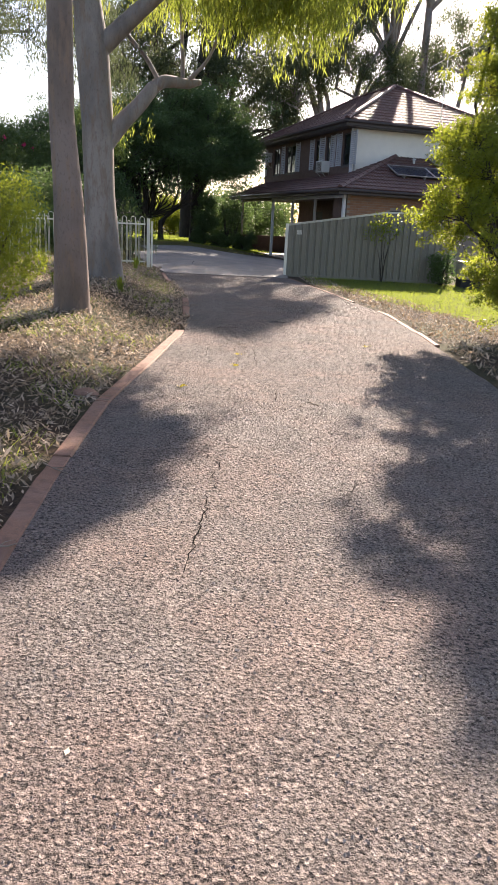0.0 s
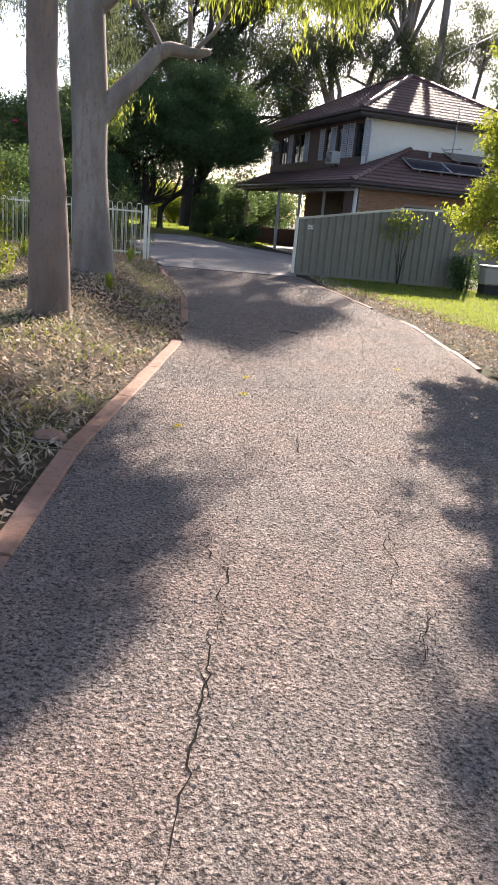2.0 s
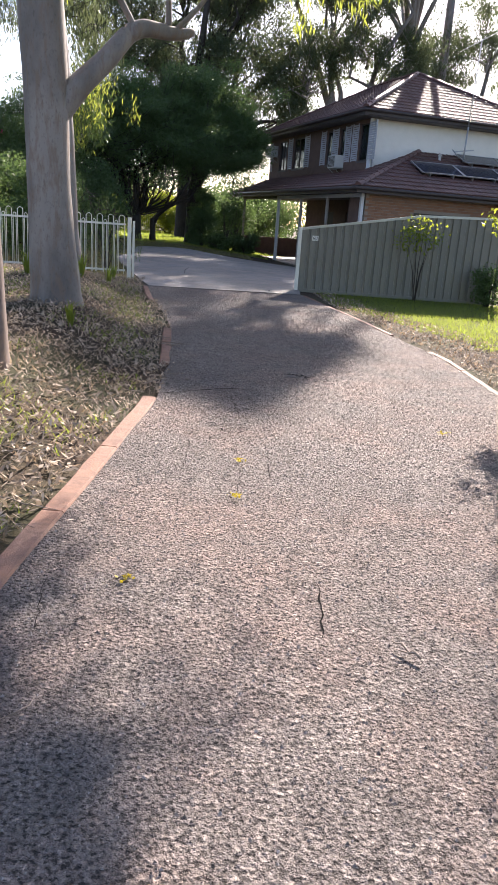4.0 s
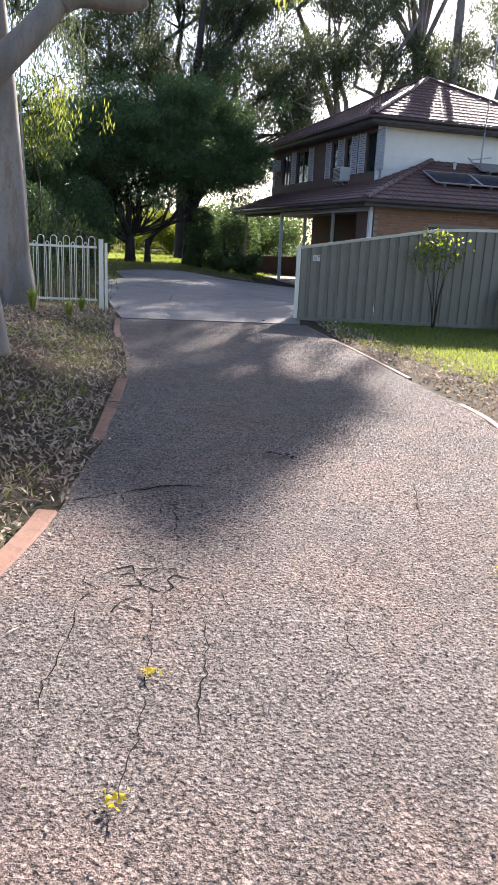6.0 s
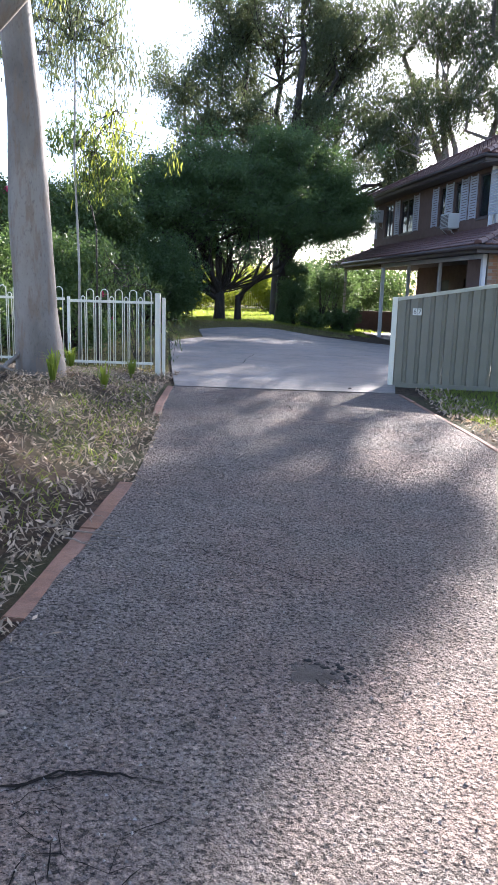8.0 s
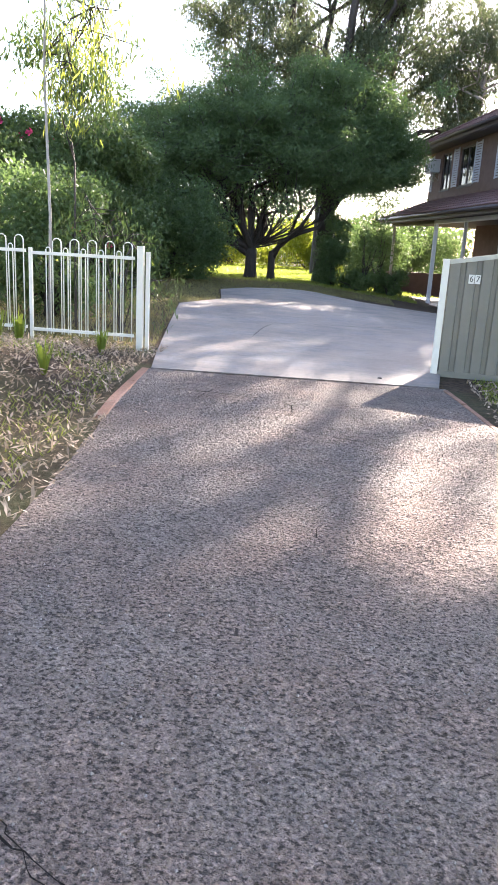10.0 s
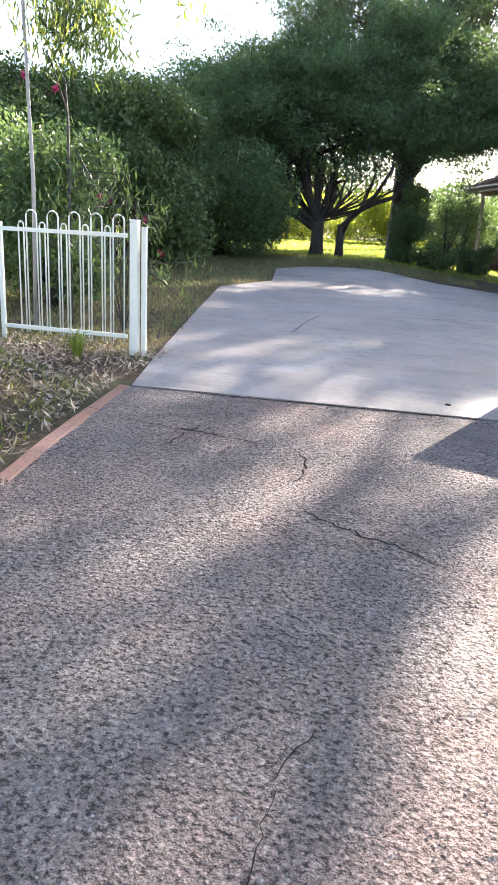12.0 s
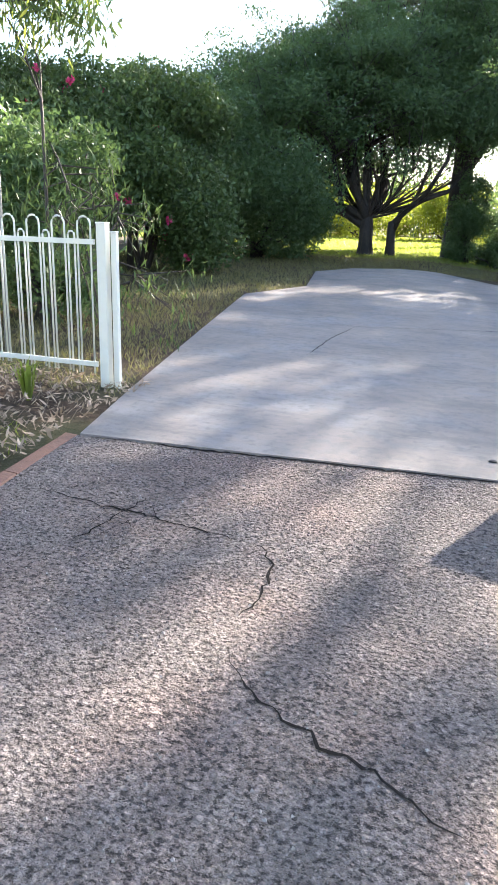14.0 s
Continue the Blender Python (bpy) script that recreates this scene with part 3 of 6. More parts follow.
    box("soffit", U0 - 0.5, U1 + 0.5, V0 - 0.5, V1 + 0.5, ut + 0.002, ut + 0.02, M["soffit"], h)
    za, zb = ut + 0.24, 7.62
    W = (U1 - U0 + 1.0) / 2
    A, B = (U0 - 0.5, V0 - 0.5, za), (U1 + 0.5, V0 - 0.5, za)
    C, D = (U1 + 0.5, V1 + 0.5, za), (U0 - 0.5, V1 + 0.5, za)
    p, q = (U0 - 0.5 + W, V0 - 0.5 + W, zb), (U0 - 0.5 + W, V1 + 0.5 - W, zb)
    for cs in ([A, B, p, p], [B, C, q, p], [C, D, q, q], [D, A, p, q]):
        roof_face("roof", cs, h, None, "brown concrete tile roof")
    for a, b in ((A, p), (B, p), (C, q), (D, q), (p, q)):
        ridge(Vector(a) + Vector((0, 0, 0.04)), Vector(b) + Vector((0, 0, 0.04)), h)
    for x0, x1, y0, y1 in ((A[0] - 0.02, B[0] + 0.02, A[1] - 0.02, A[1]), (A[0] - 0.02, A[0], A[1] + 0.002, C[1]), (B[0], B[0] + 0.02, A[1] + 0.002, C[1]), (A[0], B[0], C[1], C[1] + 0.02)):
        box("fascia", x0, x1, y0, y1, ut + 0.03, ut + 0.21, M["fascia"], h)
    tube("gutter", [(A[0] - 0.07, A[1] - 0.07, ut + 0.18), (B[0], A[1] - 0.07, ut + 0.18)], 0.055, M["fascia"], h)
    tube("gutter", [(A[0] - 0.07, A[1] - 0.07, ut + 0.18), (A[0] - 0.07, C[1], ut + 0.18)], 0.055, M["fascia"], h)
    tube("downpipe", [(U0 + 0.16, V0 - 0.06, ut - 0.02), (U0 + 0.16, V0 - 0.06, 3.65)], 0.035, M["trim_white"], h)
    # solar panels on the front slope
    n = Vector((0, -sv, 1)).normalized()
    s = Vector((0, 1, sv)).normalized()
    for u, v, cols in ((2.45, 0.75, 4), (4.9, 2.05, 3)):
        for i in range(cols):
            o = Vector((u + i * 1.68, v, r0 + sv * (v - v0))) + n * 0.13
            wd, ln = 1.66, 1.0 if v < 1 else 0.8
            sp = new("solar_panel")
            sp.parent = h
            X = Vector((1, 0, 0))
            def slabv(a0, a1, b0, b1, c0, c1):
                return [tuple(o + X * a + s * b + n * c) for c in (c0, c1) for a, b in ((a0, b0), (a1, b0), (a1, b1), (a0, b1))]
            BF = [(3, 2, 1, 0), (4, 5, 6, 7), (0, 1, 5, 4), (1, 2, 6, 5), (2, 3, 7, 6), (3, 0, 4, 7)]
            build("panel_glass", slabv(0.03, wd - 0.03, 0.03, ln - 0.03, 0, 0.03), BF, M["solar"], sp)
            V, F = [], []
            for args in ((0, wd, 0, 0.03, 0, 0.038), (0, wd, ln - 0.03, ln, 0, 0.038), (0, 0.03, 0.03, ln - 0.03, 0, 0.038), (wd - 0.03, wd, 0.03, ln - 0.03, 0, 0.038)):
                k = len(V)
                V += slabv(*args)
                F += [tuple(k + i for i in f) for f in BF]
            build("panel_frame", V, F, M["steel"], sp)
            for a in (0.3, 1.2):
                build("rail", slabv(a, a + 0.04, -0.02, ln, -0.13, -0.002), BF, M["steel"], sp)
    return h


WEST_WINDOWS = [
    (3.10, 3.80, 3.85, 5.12, 1, ()),
    (5.05, 5.50, 3.85, 5.12, 1, ()),
    (6.20, 6.70, 3.85, 5.12, 1, ((6.25, 6.45),)),
    (9.05, 10.35, 3.85, 5.12, 2, ((9.5, 9.9),)),
    (11.2, 12.1, 3.85, 5.12, 2, ((11.8, 12.05),)),
]
SHUTTERS = [(2.45, 3.02), (3.86, 4.36), (4.48, 4.98), (5.56, 6.14), (6.76, 7.24), (8.45, 8.98), (10.42, 10.92), (13.0, 13.3)]
# Same house brick toned darker: the side's shade is put into its colour.
M["brick_shade_tone"] = simple("shade_toned_brick", (0.145, 0.09, 0.074), 0.85, 0, 0.25, 5, 0.003)
M["door_brown"] = simple("dark_brown_door", (0.05, 0.045, 0.045), 0.55, 0, 0.15, 4, 0.001)
M["post_grey"] = simple("grey_post", (0.35, 0.33, 0.31), 0.6, 0, 0.1, 5, 0.001)
house = build_house()


# ---- fences ----
def colorbond():
    f = thing("steel_fence", 2.58, 18.87, ground_z(2.58, 18.87), "green-grey steel panel fence with ribbed sheets beside the gateway", "fence")
    ox, oy, oz = 2.58, 18.87, ground_z(2.58, 18.87)
    xk, xe = 5.14, 6.9

    def top(x):
        return (1.28 + (1.70 - 1.28) * min(1, x / (xk - ox))) + (0.03 * max(0, x - 2.56))
    box("post", -0.035, 0.035, -0.035, 0.035, -0.12, 1.30, M["white"], f, "white steel end post", 0.004)
    pitch, x, i = 0.177, 0.04, 0
    end = xe - ox
    while x < end - 0.05:
        w = min(pitch * 4, end - x)
        V, F = [], []
        xs, yo = [], []
        k = 0
        while k * pitch < w - 0.01:
            a = k * pitch
            for d, y in ((0.0, 0.018), (0.012, -0.012), (0.118, -0.012), (0.130, 0.018), (pitch - 0.002, 0.018)):
                if a + d <= w:
                    xs.append(x + a + d)
                    yo.append(y)
            k += 1
        for a, y in zip(xs, yo):
            g = ground_z(ox + a, oy) - oz
            for z in (g + 0.03, oz * 0 + top(a) - 0.03):
                for t in (0.0, 0.004):
                    V.append((a, y + t, z))
        n = len(xs)
        for j in range(n - 1):
            q = j * 4
            F += [(q, q + 4, q + 6, q + 2), (q + 1, q + 3, q + 7, q + 5), (q + 2, q + 6, q + 7, q + 3), (q, q + 1, q + 5, q + 4)]
        F += [(0, 2, 3, 1), (n * 4 - 4, n * 4 - 3, n * 4 - 1, n * 4 - 2)]
        build("sheet", V, F, M["fence"], f)
        x += w
    for a, b in ((0.04, xk - ox), (xk - ox, end)):
        V = []
        for p in (a, b):
            for y, z in ((-0.03, -0.04), (-0.03, 0.012), (0.03, 0.012), (0.03, -0.04)):
                V.append((p, y, top(p) + z))
        build("top_rail", V, [(0, 1, 5, 4), (1, 2, 6, 5), (2, 3, 7, 6), (3, 0, 4, 7), (3, 2, 1, 0), (4, 5, 6, 7)], M["rail_pale"], f, "pale top rail")
    V = []
    for p in (0.04, end):
        g = ground_z(ox + p, oy) - oz
        for y, z in ((-0.025, -0.03), (-0.025, 0.045), (0.03, 0.045), (0.03, -0.03)):
            V.append((p, y, g + z))
    build("bottom_rail", V, [(0, 1, 5, 4), (1, 2, 6, 5), (2, 3, 7, 6), (3, 0, 4, 7), (3, 2, 1, 0), (4, 5, 6, 7)], M["fence"], f)
    box("post", end - 0.001, end + 0.06, -0.03, 0.03, -0.05, top(end), M["fence"], f, "green-grey post", 0.004)
    return f


def loop_fence(x0, x1, y, name, label, group="pool fence sections"):
    """A section of loop-top fence from x0 (right) to x1 (left)."""
    z = ground_z((x0 + x1) / 2, y)
    f = thing(name, (x0 + x1) / 2, y, z, label, "fence", group)
    o = (x0 + x1) / 2
    r, per = 0.008, 0.222
    k, x = 0, x0 - 0.03

    def rod(pts):
        tube("rod", pts, r, M["white"], f, sides=6)
    while x - per > x1:
        g = ground_z(x, y) - z
        c = x - 0.055 - o
        arc = [(c + 0.055 * math.cos(a), 0, 1.165 + 0.055 * math.sin(a)) for a in np.linspace(0, math.pi, 9)]
        rod([(c + 0.055, 0, g + 0.07)] + arc + [(c - 0.055, 0, g + 0.07)])
        c = x - 0.166 - o
        arc = [(c + 0.028 * math.cos(a), 0, 1.085 + 0.028 * math.sin(a)) for a in np.linspace(0, math.pi, 7)]
        rod([(c + 0.028, 0, g + 0.07)] + arc + [(c - 0.028, 0, g + 0.07)])
        x -= per
    for h in (0.12, 1.04):
        bm = box_bm(x1 - o, x0 - o, -0.0125, 0.0125, h - 0.019, h + 0.019, 0.002)
        part("rail", bm, M["white"], f)
    bm = box_bm(x1 - o, x1 - o + 0.04, -0.02, 0.02, -0.05, 1.10, 0.003)
    part("post", bm, M["white"], f)
    return f


M["rail_pale"] = simple("pale_rail_steel", (0.42, 0.44, 0.42), 0.3, 0.4, 0.08, 5, 0.0005)
colorbond()
YF = 18.88
loop_fence(-1.03, -2.36, YF, "loop_top_fence", "white loop-top steel gate panel beside the driveway")
loop_fence(-2.40, -4.8, YF, "loop_top_fence", "white loop-top steel fence panel behind the gum trunk")
loop_fence(-4.84, -7.2, YF, "loop_top_fence", "white loop-top steel fence panel in the shrubs")
for x, y, w in ((-0.955, YF, 0.075), (-0.87, YF + 0.02, 0.045)):
    g = thing("gate_post", x, y, ground_z(x, y), "square white steel gate post at the slab edge", "post", "gate posts")
    box("shaft", -w / 2, w / 2, -w / 2, w / 2, -0.08, 1.20 if w > 0.05 else 1.14, M["white"], g, bevel=0.004)
    box("cap", -w / 2 - 0.003, w / 2 + 0.003, -w / 2 - 0.003, w / 2 + 0.003, 1.2005 if w > 0.05 else 1.1405, 1.212 if w > 0.05 else 1.152, M["white"], g, bevel=0.003)


# ---- trees ----
def grow(V, F, tips, start, direction, length, radius, depth, g, sides=6, spread=0.5, up=0.15, twist=0.25, ratio=0.68, kids=(2, 3)):
    pts, rad, p, d = [Vector(start)], [radius], Vector(start), Vector(direction).normalized()
    n = 5
    for i in range(n):
        d = (d + Vector(g.normal(size=3)) * twist * 0.5 + Vector((0, 0, up * 0.3))).normalized()
        p = p + d * length / n
        pts.append(p.copy())
        rad.append(radius * (1 - 0.45 * (i + 1) / n))
    tube_data(pts, rad, sides if depth > 1 else 4, V, F, cap=False)
    if depth <= 2:
        tips.extend((q, depth) for q in pts[2:])
    if depth == 0:
        return
    for i in range(int(g.integers(kids[0], kids[1] + 1))):
        q = pts[-1] if i < 2 else pts[3]
        a = Vector(g.normal(size=3))
        dd = (d + (a - d * a.dot(d)).normalized() * spread * g.uniform(0.7, 1.4) + Vector((0, 0, up))).normalized()
        grow(V, F, tips, q, dd, length * ratio * g.uniform(0.8, 1.15), rad[-1] * 0.75, depth - 1, g, sides, spread, up, twist, ratio, kids)


def leafy(name, tips, n, clump, length, width, droop, mat, parent, g, label="", flat=0.0, sq=(1, 1, 0.7), hang=0.0):
    T = np.array([tuple(t[0]) for t in tips])
    c = T[g.integers(0, len(T), n)]
    off = unit(g.normal(size=(n, 3))) * (g.uniform(0, 1, (n, 1)) ** 0.5) * clump * np.array(sq)
    off[:, 2] -= hang * g.uniform(0, 1, n)
    return quads(name, leaf_quads(c + off, length, width, droop, flat, g), mat, parent, label)


def gum_trunk(name, x, y, pts, mat, label, limbs=(), category="gum tree", k=1.0):
    """pts: (dx, dy, z above base, radius)."""
    z = ground_z(x, y)
    t = thing(name, x, y, z, label, category)
    P = [Vector((a, b, c)) * k for a, b, c, r in pts]
    R = [r * k for *_, r in pts]
    limbs = [([Vector(p) * k for p in lp], [r * k for r in lr]) for lp, lr in limbs]
    V, F, S = [], [], 20
    # rings with uneven outline, finely stepped
    n = 60
    zs = np.linspace(0, len(P) - 1, n)
    for i, s in enumerate(zs):
        q0 = min(int(s), len(P) - 2)
        f = s - q0
        p = P[q0].lerp(P[q0 + 1], f)
        r = R[q0] + (R[q0 + 1] - R[q0]) * f
        for j in range(S):
            a = 2 * math.pi * j / S
            q = r * (1 + 0.05 * noise.noise(Vector((math.cos(a) * 1.2, math.sin(a) * 1.2, p.z * 0.9 + x * 3))) + 0.02 * noise.noise(Vector((math.cos(a) * 4, math.sin(a) * 4, p.z * 4))))
            V.append((p.x + q * math.cos(a), p.y + q * math.sin(a), p.z))
    F = [(i * S + j, i * S + (j + 1) % S, (i + 1) * S + (j + 1) % S, (i + 1) * S + j) for i in range(n - 1) for j in range(S)]
    build("trunk", V, F, mat, t, smooth=True)
    for lp, lr in limbs:
        pts2, rad2 = [], []
        for i in range(len(lp) - 1):
            for s in range(5):
                f = s / 5
                pts2.append(Vector(lp[i]).lerp(Vector(lp[i + 1]), f))
                rad2.append(lr[i] + (lr[i + 1] - lr[i]) * f)
        pts2.append(Vector(lp[-1])), rad2.append(lr[-1])
        for i in range(2):
            pts2 = [pts2[0]] + [(pts2[j - 1] + pts2[j] * 2 + pts2[j + 1]) / 4 for j in range(1, len(pts2) - 1)] + [pts2[-1]]
        tube("limb", pts2, rad2, mat, t, sides=12)
    return t


def up_sun(x, y, h):
    """The place at height h through which the sun's ray to the ground at x, y passes."""
    k = h / math.tan(SUN_EL)
    return x + k * math.sin(SUN_AZ), y + k * math.cos(SUN_AZ)


def shade_lobes(x, y, spots, squash=(1.0, 0.6, 0.4)):
    """Crown lobes, from a tree's foot at x, y, that shade spots (x, y, height, radius) of the drive."""
    out = []
    for sx, sy, h, r in spots:
        cx, cy = up_sun(sx, sy, h)
        out.append((cx - x, cy - y, h + ground_z(sx, sy) - ground_z(x, y), r * squash[0], r * squash[1], r * squash[2]))
    return out


tree_a = gum_trunk("gum_tree", -1.41, 9.35, [(0.0, 0, -0.2, 0.31), (0.0, 0, 0.10, 0.265), (0.0, 0, 0.9, 0.235), (-0.02, 0, 1.6, 0.215), (-0.09, 0, 2.7, 0.175), (-0.08, 0, 4.1, 0.175), (-0.05, 0, 7.5, 0.14), (0.1, 0.3, 11.0, 0.09)], M["pink_bark"], "smooth pinkish-grey gum trunk rising from leaf litter", k=0.88)
tree_b = gum_trunk("gum_tree", -1.36, 12.6, [(0.02, 0, -0.3, 0.46), (0.02, 0, 0.1, 0.38), (-0.03, 0, 0.8, 0.345), (-0.08, 0, 1.7, 0.32), (-0.10, 0, 3.0, 0.315), (-0.18, 0, 4.3, 0.325), (-0.32, 0, 5.6, 0.25), (-0.5, 0.2, 8.0, 0.2), (-0.7, 0.5, 12.0, 0.1)], M["gum_bark"], "tall smooth grey gum with a bent lower limb", limbs=[
    ([(-0.12, 0.0, 2.5), (0.08, 0.06, 2.75), (0.38, 0.12, 3.10), (0.72, 0.22, 3.45), (1.0, 0.42, 3.85), (1.22, 0.6, 4.0), (1.70, 0.98, 4.02), (1.95, 1.1, 4.10)], [0.26, 0.21, 0.17, 0.15, 0.135, 0.125, 0.10, 0.06]),
    ([(-0.25, 0, 4.2), (0.12, 0.0, 4.55), (0.55, 0.0, 4.95), (1.0, 0.0, 5.35), (1.9, -0.1, 6.1), (3.2, -0.1, 7.2)], [0.2, 0.19, 0.17, 0.15, 0.12, 0.06]),
    ([(1.1, 0.5, 3.95), (0.85, 0.3, 4.35), (0.42, 0.0, 4.75)], [0.05, 0.045, 0.04]),
    ([(1.58, 0.9, 4.05), (1.56, 0.9, 4.6), (1.5, 0.9, 5.6)], [0.05, 0.04, 0.03]),
    ([(1.66, 0.95, 4.05), (2.1, 1.0, 4.5), (2.4, 1.0, 5.2)], [0.045, 0.035, 0.025]),
], k=0.815)
tree_c = gum_trunk("gum_tree", -1.80, 16.2, [(-0.02, 0, -0.3, 0.42), (0.0, 0, 0.05, 0.36), (-0.05, 0, 0.9, 0.30), (-0.1, 0, 2.1, 0.29), (-0.13, 0, 3.7, 0.24), (-0.22, 0, 4.8, 0.22), (-0.5, 0, 8.0, 0.16), (-0.8, 0, 11, 0.08)], M["gum_bark"], "smooth grey gum trunk in front of the loop-top fence", k=0.80)


def lobed_tree(name, x, y, r, first, lobes, mat_bark, mat_leaf, label, seed, n, leaf, clump=0.5, droop=0.3, targets=14, lean=(0, 0), forks=(), flat=0.0, category="tree", twig=0.012, fill=0.5, mat2=None):
    """A tree whose limbs reach into lobes: (dx, dy, z, rx, ry, rz) above its base. Leaves stand in many clumps with gaps."""
    g = np.random.default_rng(seed)
    t = thing(name, x, y, ground_z(x, y), label, category)
    V, F = [], []
    fork = Vector((lean[0], lean[1], first))
    tube_data([(0, 0, -0.2), (0, 0, 0.06), (lean[0] * 0.2, lean[1] * 0.2, first * 0.35), tuple(fork * 0.75 + Vector((0, 0, 0))), tuple(fork)], [r * 1.6, r * 1.2, r, r * 0.95, r * 0.85], 12, V, F)
    T = []
    vol = np.array([l[3] * l[4] * l[5] for l in lobes]) ** 0.6
    vol /= vol.sum()
    for l, share in zip(lobes, vol):
        c = Vector(l[:3])
        mid = fork.lerp(c, 0.5) + Vector(g.normal(size=3)) * 0.12 * (c - fork).length
        mid2 = fork.lerp(c, 0.8) + Vector(g.normal(size=3)) * 0.10 * (c - fork).length
        base_r = r * 0.62
        main = [fork - Vector((0, 0, r * 0.5)), fork.lerp(mid, 0.5) + Vector(g.normal(size=3)) * 0.1, mid, mid2, c]
        tube_data(main, [base_r, base_r * 0.85, base_r * 0.6, base_r * 0.4, base_r * 0.22], 7, V, F, cap=False)
        for i in range(max(6, int(targets * len(lobes) * share))):
            d = Vector(unit(g.normal(size=3)))
            rr = g.uniform(0.45, 1) ** 0.5
            p = c + Vector((d.x * l[3], d.y * l[4], d.z * l[5])) * rr
            s = g.uniform(0.35, 1)
            q = main[2].lerp(main[4], s)
            br = base_r * (0.42 - 0.24 * s)
            m1 = q.lerp(p, 0.4) + Vector(g.normal(size=3)) * 0.10 * (p - q).length
            m2 = q.lerp(p, 0.75) + Vector(g.normal(size=3)) * 0.08 * (p - q).length
            tube_data([q, m1, m2, p], [br, br * 0.6, br * 0.4, twig], 5, V, F, cap=False)
            for k in range(3):
                e = p + Vector(g.normal(size=3)) * clump
                tube_data([m2, m2.lerp(e, 0.5) + Vector(g.normal(size=3)) * 0.05, e], [br * 0.3, twig, twig * 0.5], 4, V, F, cap=False)
                T.append(tuple(e))
            T.append(tuple(p))
    build("trunk", V, F, mat_bark, t, smooth=True)
    T = np.array(T)
    w = g.uniform(0.3, 1.0, len(T))
    idx = g.choice(len(T), n, p=w / w.sum())
    off = unit(g.normal(size=(n, 3))) * (g.uniform(0, 1, (n, 1)) ** fill) * clump * (0.6 + 0.6 * w[idx][:, None]) * np.array((1.15, 1.15, 0.62 + droop * 0.5))
    P = T[idx] + off
    quads("crown", leaf_quads(P, leaf[0], leaf[1], droop, flat, g), mat_leaf, t)
    return t


spreading = lobed_tree("spreading_tree", -1.95, 34.6, 0.19, 1.0, [(-2.3, 0, 4.1, 2.5, 2.2, 1.0), (0.4, 0.3, 5.0, 2.4, 2.0, 1.2), (-4.4, 0.8, 3.9, 1.6, 1.5, 0.9), (-1.0, -1.4, 3.9, 2.0, 1.4, 0.8), (1.2, -0.9, 3.7, 1.4, 1.0, 0.7), (-1.6, 1.5, 5.0, 2.6, 1.8, 1.1), (-3.6, 0.2, 2.9, 1.2, 0.8, 0.5), (-1.4, 0.6, 3.3, 0.9, 0.7, 0.35), (0.9, 0.9, 3.2, 0.9, 0.7, 0.35)],
           M["dark_bark"], M["leaf_dark"], "dark broad spreading tree with twisted limbs on the grass crest", 3, 130000, (0.12, 0.04), 0.46, 0.15, 22)
lobed_tree("spreading_tree", -1.3, 34.8, 0.12, 0.9, [(1.6, -0.3, 3.2, 0.9, 0.8, 0.4), (0.6, 0.5, 4.0, 0.9, 0.8, 0.5), (2.3, 0.2, 3.6, 0.7, 0.7, 0.4)],
           M["dark_bark"], M["leaf_dark"], "slender dark second trunk leaning out beside the spreading tree", 13, 14000, (0.12, 0.042), 0.45, 0.15, 16)
lobed_tree("thick_trunk_tree", 0.35, 35.6, 0.31, 2.4, [(0.4, 0.2, 5.1, 2.1, 1.8, 1.3), (1.3, 0.5, 4.4, 1.3, 1.2, 1.0), (0.0, -0.8, 3.9, 1.4, 1.0, 0.8), (1.7, 0.6, 3.6, 0.7, 0.8, 0.5)],
           M["dark_bark"], M["leaf_dark"], "dark thick-trunked tree with a dense rounded crown", 4, 90000, (0.12, 0.04), 0.5, 0.15, 18)


def limb_fan(tree, seed, forks, n=16, reach=2.4, r=0.05):
    """Bare crooked limbs that fan up into a crown, with their side twigs."""
    g = np.random.default_rng(seed)
    V, F = [], []
    for fork in forks:
        f = Vector(fork)
        for i in range(n):
            a = math.radians(-68 + 136 * (i + g.uniform(0, 0.8)) / n)
            d = Vector((math.sin(a), g.normal() * 0.3, math.cos(a) * 0.9 + 0.1))
            L = reach * g.uniform(0.75, 1.15)
            pts = [f]
            for k in range(1, 6):
                pts.append(f + d * L * k / 5 + Vector((g.normal() * 0.07, g.normal() * 0.07, -0.05 * L * math.sin(math.pi * k / 5) * abs(math.sin(a)) * 2)))
            q = r * g.uniform(0.5, 1.1)
            tube_data(pts, [q, q * 0.85, q * 0.7, q * 0.5, q * 0.35, q * 0.2], 6, V, F, cap=False)
            for k in range(7):
                b = pts[int(g.integers(2, 6))]
                e = b + Vector((g.normal() * 0.4, g.normal() * 0.3, g.uniform(0.1, 0.7)))
                m = b.lerp(e, 0.5) + Vector(g.normal(size=3)) * 0.06
                tube_data([b, m, e], [q * 0.3, q * 0.2, 0.005], 4, V, F, cap=False)
    build("limb", V, F, M["dark_bark"], tree, smooth=True)


